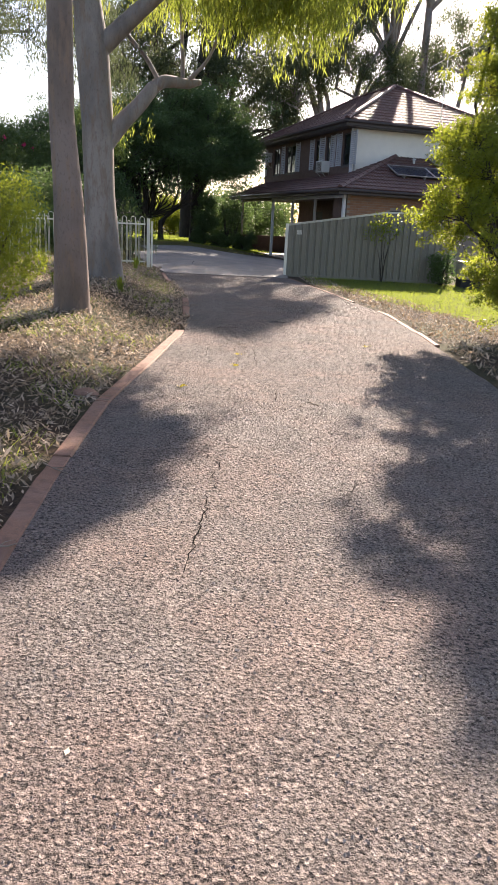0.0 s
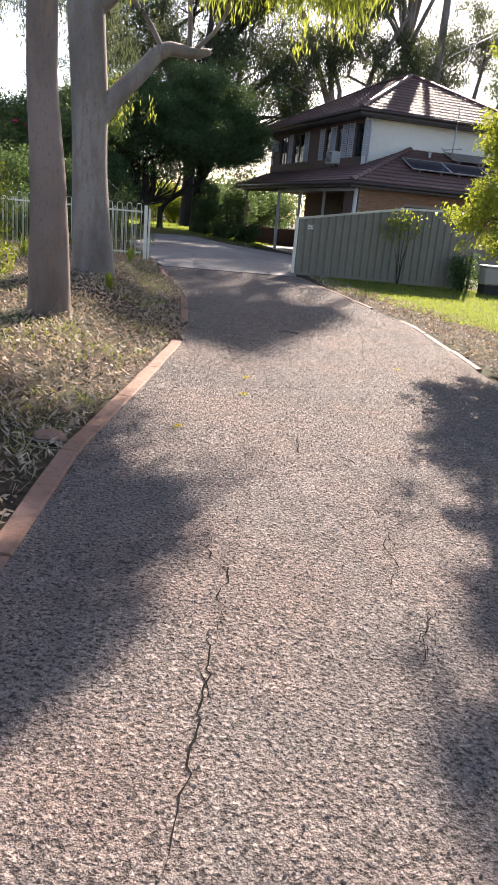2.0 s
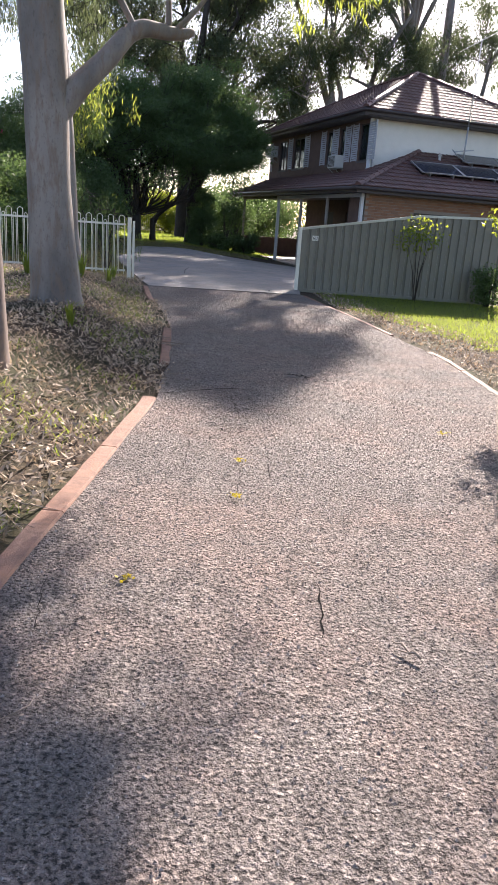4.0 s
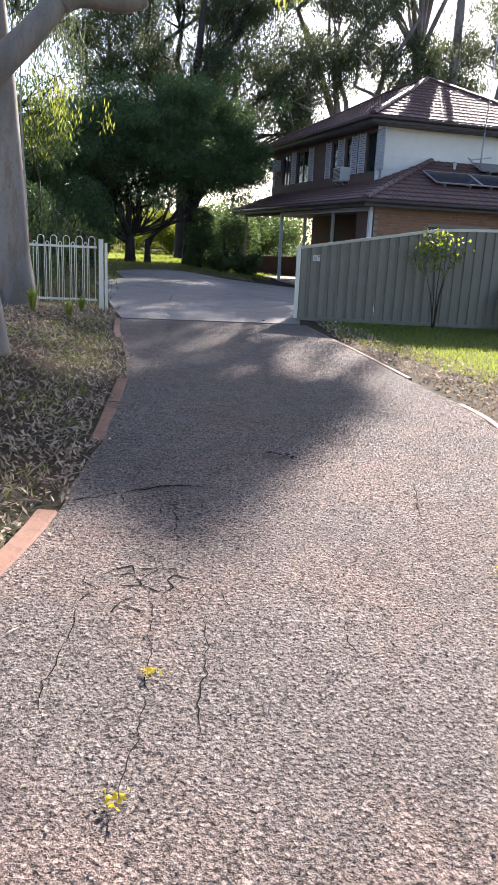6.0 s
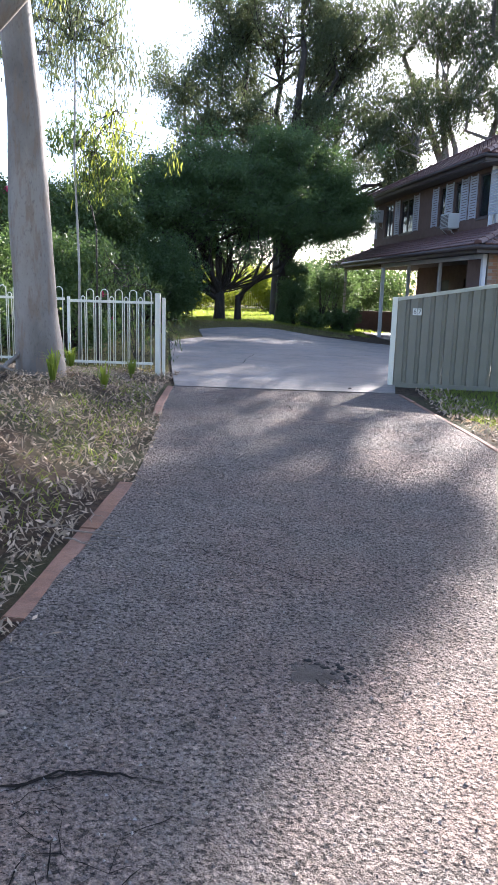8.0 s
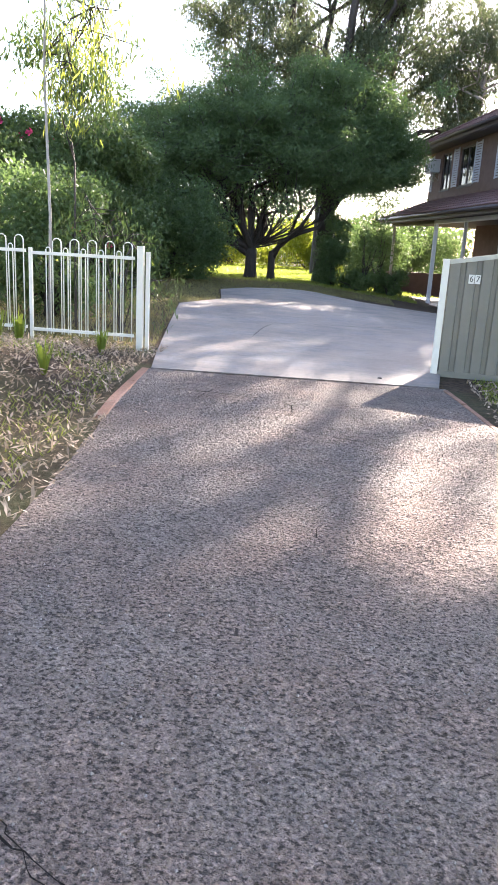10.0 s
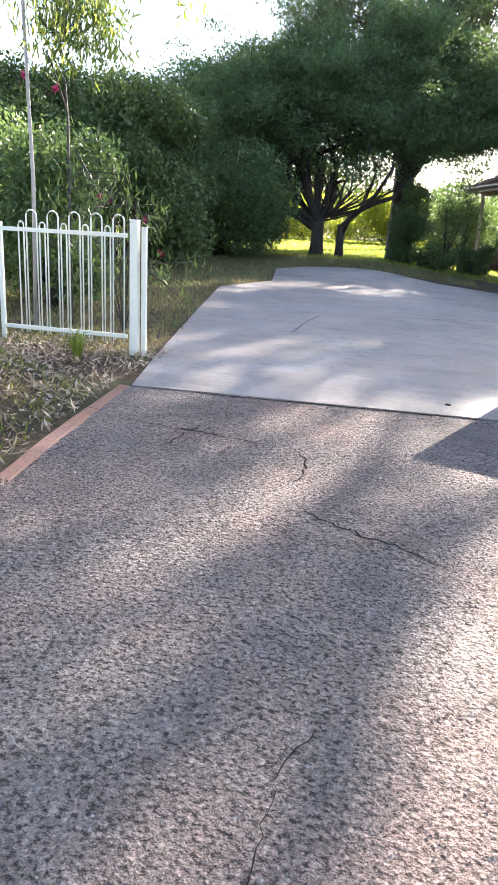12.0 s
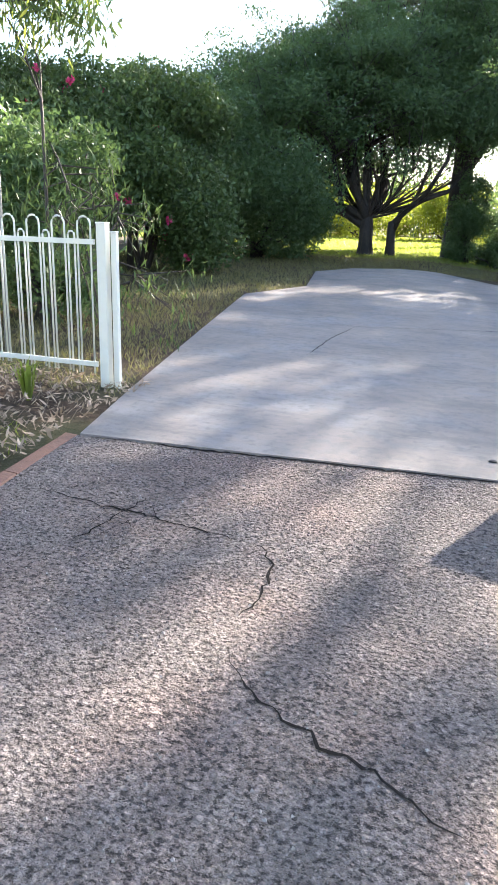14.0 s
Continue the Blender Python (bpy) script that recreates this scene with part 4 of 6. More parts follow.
limb_fan(spreading, 131, [(0, 0, 0.95), (0.35, 0.1, 1.1)])
tube("limb", [(0, 0, 0.7), (-0.5, 0, 1.0), (-1.1, 0.05, 1.25), (-1.7, 0, 1.75), (-2.1, 0.1, 2.5)], [0.12, 0.10, 0.085, 0.065, 0.03], M["dark_bark"], spreading, sides=8)
tube("limb", [(0.65, 0.2, 0.6), (0.9, 0.2, 1.15), (1.5, 0.1, 1.5), (2.1, 0.1, 1.7), (2.5, 0.1, 2.3)], [0.10, 0.09, 0.075, 0.06, 0.03], M["dark_bark"], spreading, sides=8)
lobed_tree("dark_tree", -7.0, 36.0, 0.2, 1.4, [(-1.2, 0, 3.1, 1.8, 1.6, 1.3), (1.0, 0, 3.3, 1.9, 1.6, 1.2), (3.0, 0, 2.8, 1.8, 1.4, 1.4)],
           M["dark_bark"], M["leaf_dark"], "dark tree standing behind the flowering shrubs", 5, 45000, (0.13, 0.048), 0.6, 0.15, 16)
lobed_tree("young_gum", -6.6, 23.0, 0.07, 2.6, [(-0.3, 0, 5.0, 0.8, 0.8, 0.6), (0.5, 0, 6.0, 0.8, 0.8, 0.6), (-0.9, 0, 6.8, 0.9, 0.9, 0.7), (-1.4, 0, 4.4, 0.7, 0.7, 0.5)],
           M["gum_bark"], M["leaf_far"], "young gum with hanging grey-green leaves behind the fence", 28, 17000, (0.13, 0.024), 0.36, 1.1, 16, twig=0.006)
lobed_tree("tall_gum", -0.2, 43.0, 0.34, 5.2, [(-2.8, 0, 9.8, 2.0, 2.0, 1.6), (-0.2, 0, 12.6, 2.6, 2.3, 1.8), (2.7, 0, 9.6, 1.9, 2.0, 1.7), (0.2, -0.5, 8.2, 2.0, 2.0, 1.4), (3.6, 0, 12.2, 1.6, 1.6, 1.6), (-2.6, 0, 13.0, 1.6, 1.6, 1.4), (0.6, 0, 15.6, 2.4, 2.0, 1.5), (-4.6, 0, 8.2, 1.4, 1.4, 1.0), (4.3, 0, 8.2, 1.6, 1.6, 1.3), (3.2, 0, 5.6, 1.5, 1.4, 1.1), (5.2, 0, 6.0, 1.4, 1.4, 1.2), (1.0, 0, 5.9, 1.4, 1.4, 0.9), (-4.6, 0.3, 10.6, 1.4, 1.4, 1.2), (1.9, 0.4, 14.2, 1.6, 1.6, 1.3), (2.0, -0.6, 11.2, 1.5, 1.5, 1.2), (-1.8, 0, 7.0, 1.6, 1.6, 1.1)],
           M["dark_bark"], M["leaf_far"], "tall open-crowned gum with grey limbs far behind the trees", 21, 135000, (0.19, 0.05), 0.62, 0.7, 15, fill=0.6)
lobed_tree("tall_gum", 7.6, 42.0, 0.32, 5.5, [(-2.2, 0, 8.8, 1.6, 1.8, 1.7), (0.2, 0, 10.6, 1.8, 2.0, 1.8), (2.4, 0, 9.4, 1.6, 1.8, 1.6), (-1.4, 0, 13.0, 1.8, 1.8, 1.5), (1.5, 0, 13.2, 1.3, 1.8, 0.8), (1.9, 0.3, 13.6, 0.9, 1.4, 0.5), (-1.4, 0, 15.6, 0.9, 1.2, 0.5)],
           M["gum_bark"], M["leaf_far"], "tall see-through gum behind the house roof", 22, 62000, (0.18, 0.045), 0.6, 0.8, 14, fill=0.6)
# Added gum: its unseen crown is placed only to cast the drive's shade pool.
lobed_tree("tall_gum", 13.0, 44.5, 0.24, 13.5, shade_lobes(13.0, 44.5, [(0.75, 10.25, 19.5, 0.5), (0.95, 11.1, 20, 0.65), (1.35, 11.9, 20.5, 0.6), (2.0, 12.6, 20.5, 0.45), (0.1, 11.2, 19.5, 0.55), (-0.7, 11.4, 20, 0.7), (0.3, 12.3, 20.5, 0.5)]),
           M["gum_bark"], M["leaf_far"], "added slim gum, its crown above view, that casts the shade pool on the drive", 27, 34000, (0.17, 0.045), 0.28, 0.5, 24, fill=0.6)
# Added gum with an unseen sparse crown, placed to dapple drive and slab.
lobed_tree("tall_gum", 10.8, 43.2, 0.22, 10.5, shade_lobes(10.8, 43.2, [(0.2, 14.3, 17, 0.6), (0.95, 13.9, 16.5, 0.4), (1.4, 15.1, 17, 0.3), (-0.4, 15.8, 16, 0.7), (0.3, 16.9, 17, 0.6), (1.6, 18.7, 17.5, 0.6), (0.8, 19.7, 17, 0.6), (2.2, 19.6, 17.5, 0.6), (0.2, 21.0, 16.5, 0.6), (0.0, 18.6, 16.5, 0.5), (2.2, 21.0, 18, 0.7), (-1.0, 20.6, 16.5, 0.7), (-1.5, 17.0, 16.5, 0.9), (-1.6, 13.5, 16.5, 0.9)], (1.2, 0.9, 0.6)),
           M["gum_bark"], M["leaf_far"], "added thin-crowned gum, its crown above view, that dapples the drive and slab", 29, 15000, (0.17, 0.045), 0.5, 0.5, 20, fill=0.6)
lobed_tree("tall_gum", 15.5, 46.0, 0.34, 5.2, [(-2.0, 0, 10.4, 1.7, 2.0, 1.6), (0.4, 0, 12.2, 2.0, 2.0, 1.6), (2.4, 0, 9.6, 1.7, 2.0, 1.6), (-4.2, 0, 9.0, 1.4, 1.5, 1.5)],
           M["gum_bark"], M["leaf_far"], "slender gum beyond the roof ridge", 23, 40000, (0.18, 0.045), 0.62, 0.8, 12, fill=0.6)
lobed_tree("tall_gum", -16.0, 38.0, 0.26, 3.6, [(-2.6, 0, 5.4, 1.7, 1.8, 1.2), (-4.0, 0, 7.0, 1.5, 1.5, 1.3)],
           M["gum_bark"], M["leaf_far"], "open gum beyond the shrub border", 24, 22000, (0.18, 0.045), 0.6, 0.7, 12, fill=0.6)
lobed_tree("tall_gum", -10.5, 27.0, 0.2, 3.4, [(-1.2, 0, 5.8, 1.4, 1.4, 1.3), (0.8, 0, 6.8, 1.4, 1.4, 1.3), (-2.6, 0, 7.8, 1.4, 1.4, 1.2), (4.5, 0, 7.2, 1.1, 1.1, 0.9), (5.1, 0, 9.0, 1.2, 1.2, 1.0), (3.4, 0, 8.6, 1.1, 1.1, 0.9)],
           M["gum_bark"], M["leaf_far"], "young gum with hanging leaves beyond the fence", 25, 48000, (0.14, 0.022), 0.5, 1.1, 12, fill=0.6)
lobed_tree("dark_tree", -5.7, 30.6, 0.12, 1.2, [(-0.6, 0, 2.5, 1.3, 1.2, 0.9), (0.7, 0, 2.6, 1.2, 1.2, 0.8), (-1.8, 0, 2.9, 1.2, 1.2, 0.7)],
           M["dark_bark"], M["leaf_dark"], "dark leafy tree rising behind the flowering shrubs", 31, 30000, (0.12, 0.045), 0.42, 0.15, 16)


def boughs(parent_thing, start, ends, seed, n, mat, leaf=(0.14, 0.018), clump=0.32, droop=1.6, hang=0.55, r0=0.045):
    """Drooping boughs of a gum: parts of the tree that carries them, in its own metres."""
    g = np.random.default_rng(seed)
    V, F, T = [], [], []
    for e in ends:
        e, s = Vector(e), Vector(start)
        m = s.lerp(e, 0.5) + Vector((0, 0, 0.25 * (e - s).length * 0.5))
        tube_data([s, s.lerp(m, 0.6), m, m.lerp(e, 0.55), e], [r0, r0 * 0.8, r0 * 0.6, r0 * 0.35, 0.006], 6, V, F, cap=False)
        for i in range(9):
            b = m.lerp(e, g.uniform(0.45, 1))
            c = b + Vector((g.normal() * clump * 1.4, g.normal() * clump * 1.4, g.normal() * 0.15 - 0.1))
            f = c + Vector((g.normal() * 0.08, g.normal() * 0.08, -hang * g.uniform(0.4, 1.2)))
            tube_data([b, b.lerp(c, 0.6), c, f], [0.010, 0.006, 0.004, 0.002], 4, V, F, cap=False)
            T += [tuple(c), tuple(c.lerp(f, 0.5)), tuple(f)]
    build("bough", V, F, M["dark_bark"], parent_thing, smooth=True)
    T = np.array(T)
    k = g.integers(0, len(T), n)
    P = T[k] + g.normal(size=(n, 3)) * np.array((clump * 0.45, clump * 0.45, clump * 0.5))
    quads("crown", leaf_quads(P, leaf[0], leaf[1], droop, 0, g), mat, parent_thing)


boughs(tree_b, (1.6, 0.0, 5.3), [(2.2, 0.4, 4.55), (2.5, -0.3, 4.8), (1.9, 0.7, 4.9), (2.7, 0.9, 4.9), (1.5, 0.4, 4.9), (3.0, 0.3, 4.7)], 71, 6200, M["leaf_gum"], leaf=(0.15, 0.022), clump=0.30)
boughs(tree_b, (2.4, -0.1, 5.5), [(3.2, 0.1, 4.5), (3.6, 0.5, 4.4), (2.9, 0.0, 4.7), (3.3, -0.4, 4.6), (2.7, 0.6, 4.7)], 77, 6400, M["leaf_gum"], r0=0.03, clump=0.26, leaf=(0.15, 0.022))
boughs(tree_b, (2.6, -0.1, 5.5), [(4.3, 0.9, 4.9), (4.7, 0.3, 5.1)], 78, 1100, M["leaf_gum"], r0=0.02, clump=0.26)
boughs(tree_b, (-0.3, 0.2, 6.5), [(0.4, 1.0, 5.6), (-1.6, 0.8, 5.4), (1.2, 1.4, 6.2), (-2.2, -0.4, 6.0), (2.0, 1.6, 6.6)], 72, 8000, M["leaf_gum"])
def high_bough(tree, tx, ty, start, spots, seed, n, clump=0.24):
    """A leafy bough added unseen high over the drive, up-sun of the spots it shades."""
    g = np.random.default_rng(seed)
    V, F, T = [], [], []
    s = Vector(start)
    for sx, sy, h, r in spots:
        cx, cy = up_sun(sx, sy, h)
        c = Vector((cx - tx, cy - ty, h + ground_z(sx, sy) - ground_z(tx, ty)))
        m = s.lerp(c, 0.5) + Vector((0, 0, 0.5))
        tube_data([s, s.lerp(m, 0.6), m, m.lerp(c, 0.55), c], [0.07, 0.055, 0.04, 0.025, 0.008], 6, V, F, cap=False)
        for i in range(int(34 * r / 0.3)):
            e = c + Vector((g.normal() * r * 0.55, g.normal() * r * 0.55, g.normal() * r * 0.3))
            tube_data([c, c.lerp(e, 0.6) + Vector((0, 0, 0.04)), e], [0.008, 0.005, 0.002], 4, V, F, cap=False)
            T.append(tuple(e))
    build("bough", V, F, M["dark_bark"], tree, smooth=True)
    T = np.array(T)
    P = T[g.integers(0, len(T), n)] + g.normal(size=(n, 3)) * clump * np.array((0.5, 0.5, 0.4))
    quads("crown", leaf_quads(P, 0.14, 0.024, 0.9, 0, g), M["leaf_gum"], tree)


# Bough added above view so that its shade lies at the drive's left edge.
high_bough(tree_b, -1.36, 12.6, (0.9, 0.2, 6.2), [(-0.75, 2.75, 5.6, 0.2), (-0.6, 3.25, 5.6, 0.24), (-0.45, 3.8, 5.6, 0.25), (-0.2, 4.35, 5.5, 0.22), (-0.1, 4.75, 5.5, 0.12), (-0.5, 4.9, 5.6, 0.2), (-0.95, 3.2, 5.6, 0.2)], 79, 15000, 0.18)
boughs(tree_a, (0, 0.3, 8.2), [(1.2, 0.9, 8.2), (-1.2, 0.7, 8.0), (0.6, -1.2, 8.6), (-1.0, -0.8, 8.6), (2.0, 0.4, 8.6)], 73, 9000, M["leaf_gum"])
boughs(tree_c, (-0.3, 0.2, 6.5), [(0.9, 1.0, 5.8), (-1.2, 0.9, 5.4), (1.4, 0.2, 6.6), (-1.6, 0.0, 6.0)], 74, 8000, M["leaf_gum"])
sap = thing("sapling_gum", -2.42, 19.6, ground_z(-2.42, 19.6), "slender weeping gum sapling behind the loop-top fence", "tree")
tube("trunk", [(0, 0, -0.05), (0.03, 0, 1.5), (-0.02, 0, 3.2), (0.02, 0, 4.6), (0.05, 0, 6.2)], [0.022, 0.02, 0.017, 0.012, 0.006], M["post_grey"], sap)
boughs(sap, (0, 0, 4.9), [(-0.7, 0.1, 5.3), (0.45, 0.2, 5.2), (-0.4, -0.3, 5.8), (0.7, -0.1, 4.7), (0.2, 0.4, 5.7), (0.3, 0.1, 6.3), (-0.3, -0.1, 6.3)], 75, 5200, M["leaf_far"], r0=0.014, clump=0.26, leaf=(0.14, 0.022))
boughs(sap, (0, 0, 3.4), [(0.5, 0.1, 3.7), (0.7, -0.1, 3.9), (0.3, 0.1, 3.3)], 175, 700, M["leaf_gum"], r0=0.01, clump=0.2, leaf=(0.14, 0.022))
weep = thing("weeping_shrub", -1.51, 19.87, ground_z(-1.45, 19.9), "young weeping shrub with long narrow leaves behind the gate post", "shrub")
boughs(weep, (0, 0, 0.0), [(-0.45, 0, 1.7), (-0.2, 0.1, 1.5), (0.15, 0, 1.35), (0.1, -0.1, 0.9), (0.28, 0, 0.75), (-0.6, 0.1, 1.3)], 76, 850, M["leaf_bush"], r0=0.012, clump=0.16, hang=0.25, droop=1.0, leaf=(0.12, 0.016))


def shrub(name, x, y, rx, ry, h, mat, label, seed, n, leaf, droop=0.3, base=0.12, stems=7, flowers=0, category="shrub", lumps=26, stem=1.0):
    """A shrub: many stems from the ground and a lumpy crown of small leaves."""
    g = np.random.default_rng(seed)
    t = thing(name, x, y, ground_z(x, y), label, category)
    V, F = [], []
    C, R = [], []
    for i in range(lumps):
        a, r, z = g.uniform(0, 2 * math.pi), math.sqrt(g.uniform(0.05, 1)), g.uniform(base, 0.9)
        w = (1 - max(0, (z - 0.55) / 0.6) ** 2) ** 0.5 * (0.75 + 0.25 * min(1, z / 0.4))
        C.append((rx * r * w * math.cos(a), ry * r * w * math.sin(a), h * z))
        R.append(g.uniform(0.16, 0.3) * (rx + h * 0.5))
    for i in range(stems):
        c = Vector(C[i % len(C)])
        p = [(g.uniform(-0.12, 0.12) * rx, g.uniform(-0.12, 0.12) * ry, -0.05), tuple(c * 0.35 + Vector((0, 0, h * 0.1))), tuple(c * 0.75), tuple(c)]
        tube_data(p, [0.035 * h ** 0.5 * stem, 0.025 * h ** 0.5 * stem, 0.016 * stem, 0.008 * stem], 6, V, F)
    build("stem", V, F, M["dark_bark"], t, smooth=True, kind="stuff")
    C, R = np.array(C), np.array(R)
    k = g.integers(0, len(C), n)
    P = C[k] + unit(g.normal(size=(n, 3))) * (g.uniform(0.25, 1, (n, 1)) ** 0.6) * R[k][:, None] * np.array((1, 1, 0.85))
    P = P[P[:, 2] > 0.03]
    quads("crown", leaf_quads(P, leaf[0], leaf[1], droop, 0.0, g), mat, t)
    for i in range(flowers):
        j = int(g.integers(0, len(C)))
        d = unit(np.array([g.normal(), -abs(g.normal()) - 0.3, g.normal() * 0.5]))
        c = C[j] + d * R[j]
        m = 26
        Q = c + g.normal(size=(m, 3)) * 0.03
        quads("flower_cluster", leaf_quads(Q, 0.06, 0.05, 0, 0, g), M["petal"], t, "bright pink flower cluster")
    return t


shrub("flowering_shrub", -4.8, 26.9, 1.6, 1.5, 3.6, M["leaf_bush"], "dense green shrub with pink flower clusters beside the lawn", 51, 50000, (0.10, 0.05), flowers=16)
shrub("flowering_shrub", -6.9, 25.5, 1.8, 1.6, 3.7, M["leaf_bush"], "tall green shrub with a few pink flowers behind the fence", 52, 42000, (0.10, 0.045), flowers=6)
shrub("dark_shrub", -3.95, 31.3, 1.5, 1.2, 2.9, M["leaf_dark"], "dark rounded shrub at the end of the lawn", 53, 30000, (0.10, 0.045))
shrub("dark_shrub", -8.9, 29.5, 2.4, 1.8, 3.6, M["leaf_dark"], "dark shrub mass behind the flowering shrubs", 54, 30000, (0.11, 0.045))
shrub("dark_shrub", -12.5, 24.0, 2.6, 3.0, 3.4, M["leaf_bush"], "green shrub mass beyond the loop-top fence", 55, 30000, (0.11, 0.045))
shrub("dark_shrub", -6.6, 38.5, 2.0, 1.6, 2.6, M["leaf_dark"], "dark shrub mass behind the spreading tree", 66, 22000, (0.13, 0.055))
shrub("dark_shrub", 2.6, 42.5, 1.6, 0.8, 2.3, M["leaf_dark"], "dark hedge beyond the verandah end", 63, 14000, (0.12, 0.05), base=0.03)
shrub("conifer", 0.72, 34.8, 0.42, 0.42, 2.3, M["leaf_dark"], "narrow dark conical conifer beside the thick trunk", 56, 14000, (0.08, 0.03), base=0.05)
shrub("garden_shrub", 1.75, 35.6, 0.35, 0.35, 2.1, M["leaf_dark"], "thin upright shrub with open stems near the verandah", 57, 1600, (0.09, 0.04), base=0.35, stems=6)
shrub("garden_shrub", 2.2, 36.6, 0.35, 0.4, 2.4, M["leaf_dark"], "thin upright shrub with open stems near the verandah", 59, 1500, (0.09, 0.04), base=0.4, stems=6)
shrub("garden_shrub", 1.5, 34.2, 0.6, 0.4, 0.6, M["leaf_bush"], "low leafy garden plants at the bed edge", 58, 5000, (0.09, 0.04))
shrub("garden_shrub", 2.6, 34.9, 0.5, 0.5, 0.8, M["leaf_dark"], "low dark garden plants beside the verandah", 60, 4500, (0.09, 0.04))
lobed_tree("wattle", 5.0, 10.1, 0.07, 0.5, [(-1.1, 0, 1.75, 0.4, 0.5, 0.35), (-0.95, 0, 2.6, 0.5, 0.55, 0.4), (-0.35, 0.1, 4.0, 0.6, 0.6, 0.4), (-0.45, -0.1, 1.0, 0.4, 0.5, 0.4), (0.0, -0.3, 0.6, 0.4, 0.5, 0.4), (0.1, 0, 2.2, 0.8, 0.8, 0.6), (0.5, 0.2, 3.2, 0.8, 0.9, 0.6), (0.9, 0, 1.3, 0.7, 0.8, 0.5), (0.7, 0.3, 4.2, 0.7, 0.8, 0.4)]
           + shade_lobes(5.0, 10.1, [(1.5, 1.7, 5.6, 0.3), (1.6, 2.5, 5.3, 0.34), (1.35, 3.1, 4.9, 0.2), (2.05, 3.7, 4.4, 0.4), (2.15, 4.9, 3.7, 0.36), (2.5, 6.2, 2.8, 0.4), (2.9, 7.4, 2.0, 0.36), (2.0, 2.4, 5.4, 0.5), (2.6, 3.6, 4.7, 0.5), (2.9, 5.4, 3.6, 0.45), (1.9, 0.9, 5.9, 0.4), (3.2, 1.6, 5.6, 0.5)], (1.0, 0.9, 0.7)),
           M["dark_bark"], M["leaf_wattle"], "feathery yellow-green wattle beside the driveway", 61, 130000, (0.06, 0.023), 0.15, 0.3, 22, twig=0.004, fill=0.6)
shrub("wattle", -2.15, 7.2, 0.75, 0.75, 1.85, M["leaf_wattle"], "bushy yellow-green wattle under the gum trees", 62, 20000, (0.05, 0.018), base=0.2)

# a border of shrubs and trees that closes the view
for i, (x, y, rx, h) in enumerate([(-16, 34, 4, 4.5), (-21, 24, 5, 5.0), (-6.5, 58, 5, 3.5), (4.0, 60, 6, 4.0), (16, 60, 7, 5.0), (26, 48, 6, 6.0), (22, 30, 5, 5.0), (-13, 50, 5, 4.5), (-24, 44, 6, 6), (-15, 12, 3.5, 3.0), (17, 14, 4, 4.0)]):
    shrub("border_shrub", x, y, rx, 2.5, h, M["leaf_bush"], "dense green border shrubs far from the driveway", 80 + i, 8000, (0.3, 0.14), lumps=40)


# ---- grass, litter, cracks ----
def scatter(n, x0, x1, y0, y1, g):
    return np.stack([g.uniform(x0, x1, n), g.uniform(y0, y1, n)], axis=1)


def edge_np(table, y):
    return np.interp(y, [r[0] for r in table], [r[1] for r in table])


def flat_quads(P, length, width, g, tilt=0.25, lift=0.01):
    """Fallen leaves that lie about on the ground, a little tilted and curled."""
    n = len(P)
    a = g.uniform(0, 2 * math.pi, n)
    d = np.stack([np.cos(a), np.sin(a), g.normal(size=n) * tilt], axis=1)
    s = np.stack([-np.sin(a), np.cos(a), g.normal(size=n) * tilt], axis=1)
    L = (length * g.uniform(0.5, 1.5, n))[:, None]
    W = (width * g.uniform(0.5, 1.5, n))[:, None]
    z = ground_np(P[:, 0], P[:, 1]) + lift * g.uniform(0.1, 1, n)
    C = np.concatenate([P, z[:, None]], axis=1)
    return np.stack([C - d * L / 2, C + s * W / 2, C + d * L / 2, C - s * W / 2], axis=1)


def blades(P, h, w, g, lean=0.5):
    """Grass blades as narrow upright quads."""
    n = len(P)
    a = g.uniform(0, 2 * math.pi, n)
    z = ground_np(P[:, 0], P[:, 1]) - 0.015
    B = np.concatenate([P, z[:, None]], axis=1)
    s = np.stack([np.cos(a), np.sin(a), np.zeros(n)], axis=1) * (w * g.uniform(0.6, 1.3, n))[:, None] / 2
    H = (h * g.uniform(0.4, 1.3, n))[:, None]
    t = np.concatenate([g.normal(size=(n, 2)) * lean, np.ones((n, 1))], axis=1) * H
    return np.stack([B - s, B + s, B + s * 0.3 + t, B - s * 0.3 + t], axis=1)


def noise2(P, s, o=0.0):
    return np.array([noise.noise(Vector((p[0] * s, p[1] * s, o))) for p in P])


def stuff(name, Q, mat, label, category):
    return tagged(quads(name, Q, mat), label, category, "", "stuff")


g = np.random.default_rng(11)
P = scatter(95000, -6.0, 0.5, -1.5, 19.0, g)
near = (P[:, 1] < 12) | (g.uniform(size=len(P)) < 0.7)
gap = ((P[:, 1] > 9.3) & (P[:, 1] < 10.7)) | ((P[:, 1] > 12.9) & (P[:, 1] < 15.6))
P = P[near & (P[:, 0] < edge_np(LEFT_EDGE, P[:, 1]) - np.where(gap, -0.02, 0.13)) & (P[:, 0] > -1.2 - 0.35 * np.abs(P[:, 1] + 1))]
stuff("leaf_litter", flat_quads(P, 0.055, 0.0145, g, 0.6, 0.045), M["litter"], "dry brown and tan fallen gum leaves on the bank", "leaf litter")
P = scatter(26000, 2.9, 8.0, 2.0, 18.6, g)
d = P[:, 0] - edge_np(RIGHT_EDGE, P[:, 1])
P = P[(d > 0.12) & (d < 2.6 - 0.14 * np.clip(P[:, 1] - 4, 0, 12) + 0.5 * noise2(P, 1.3))]
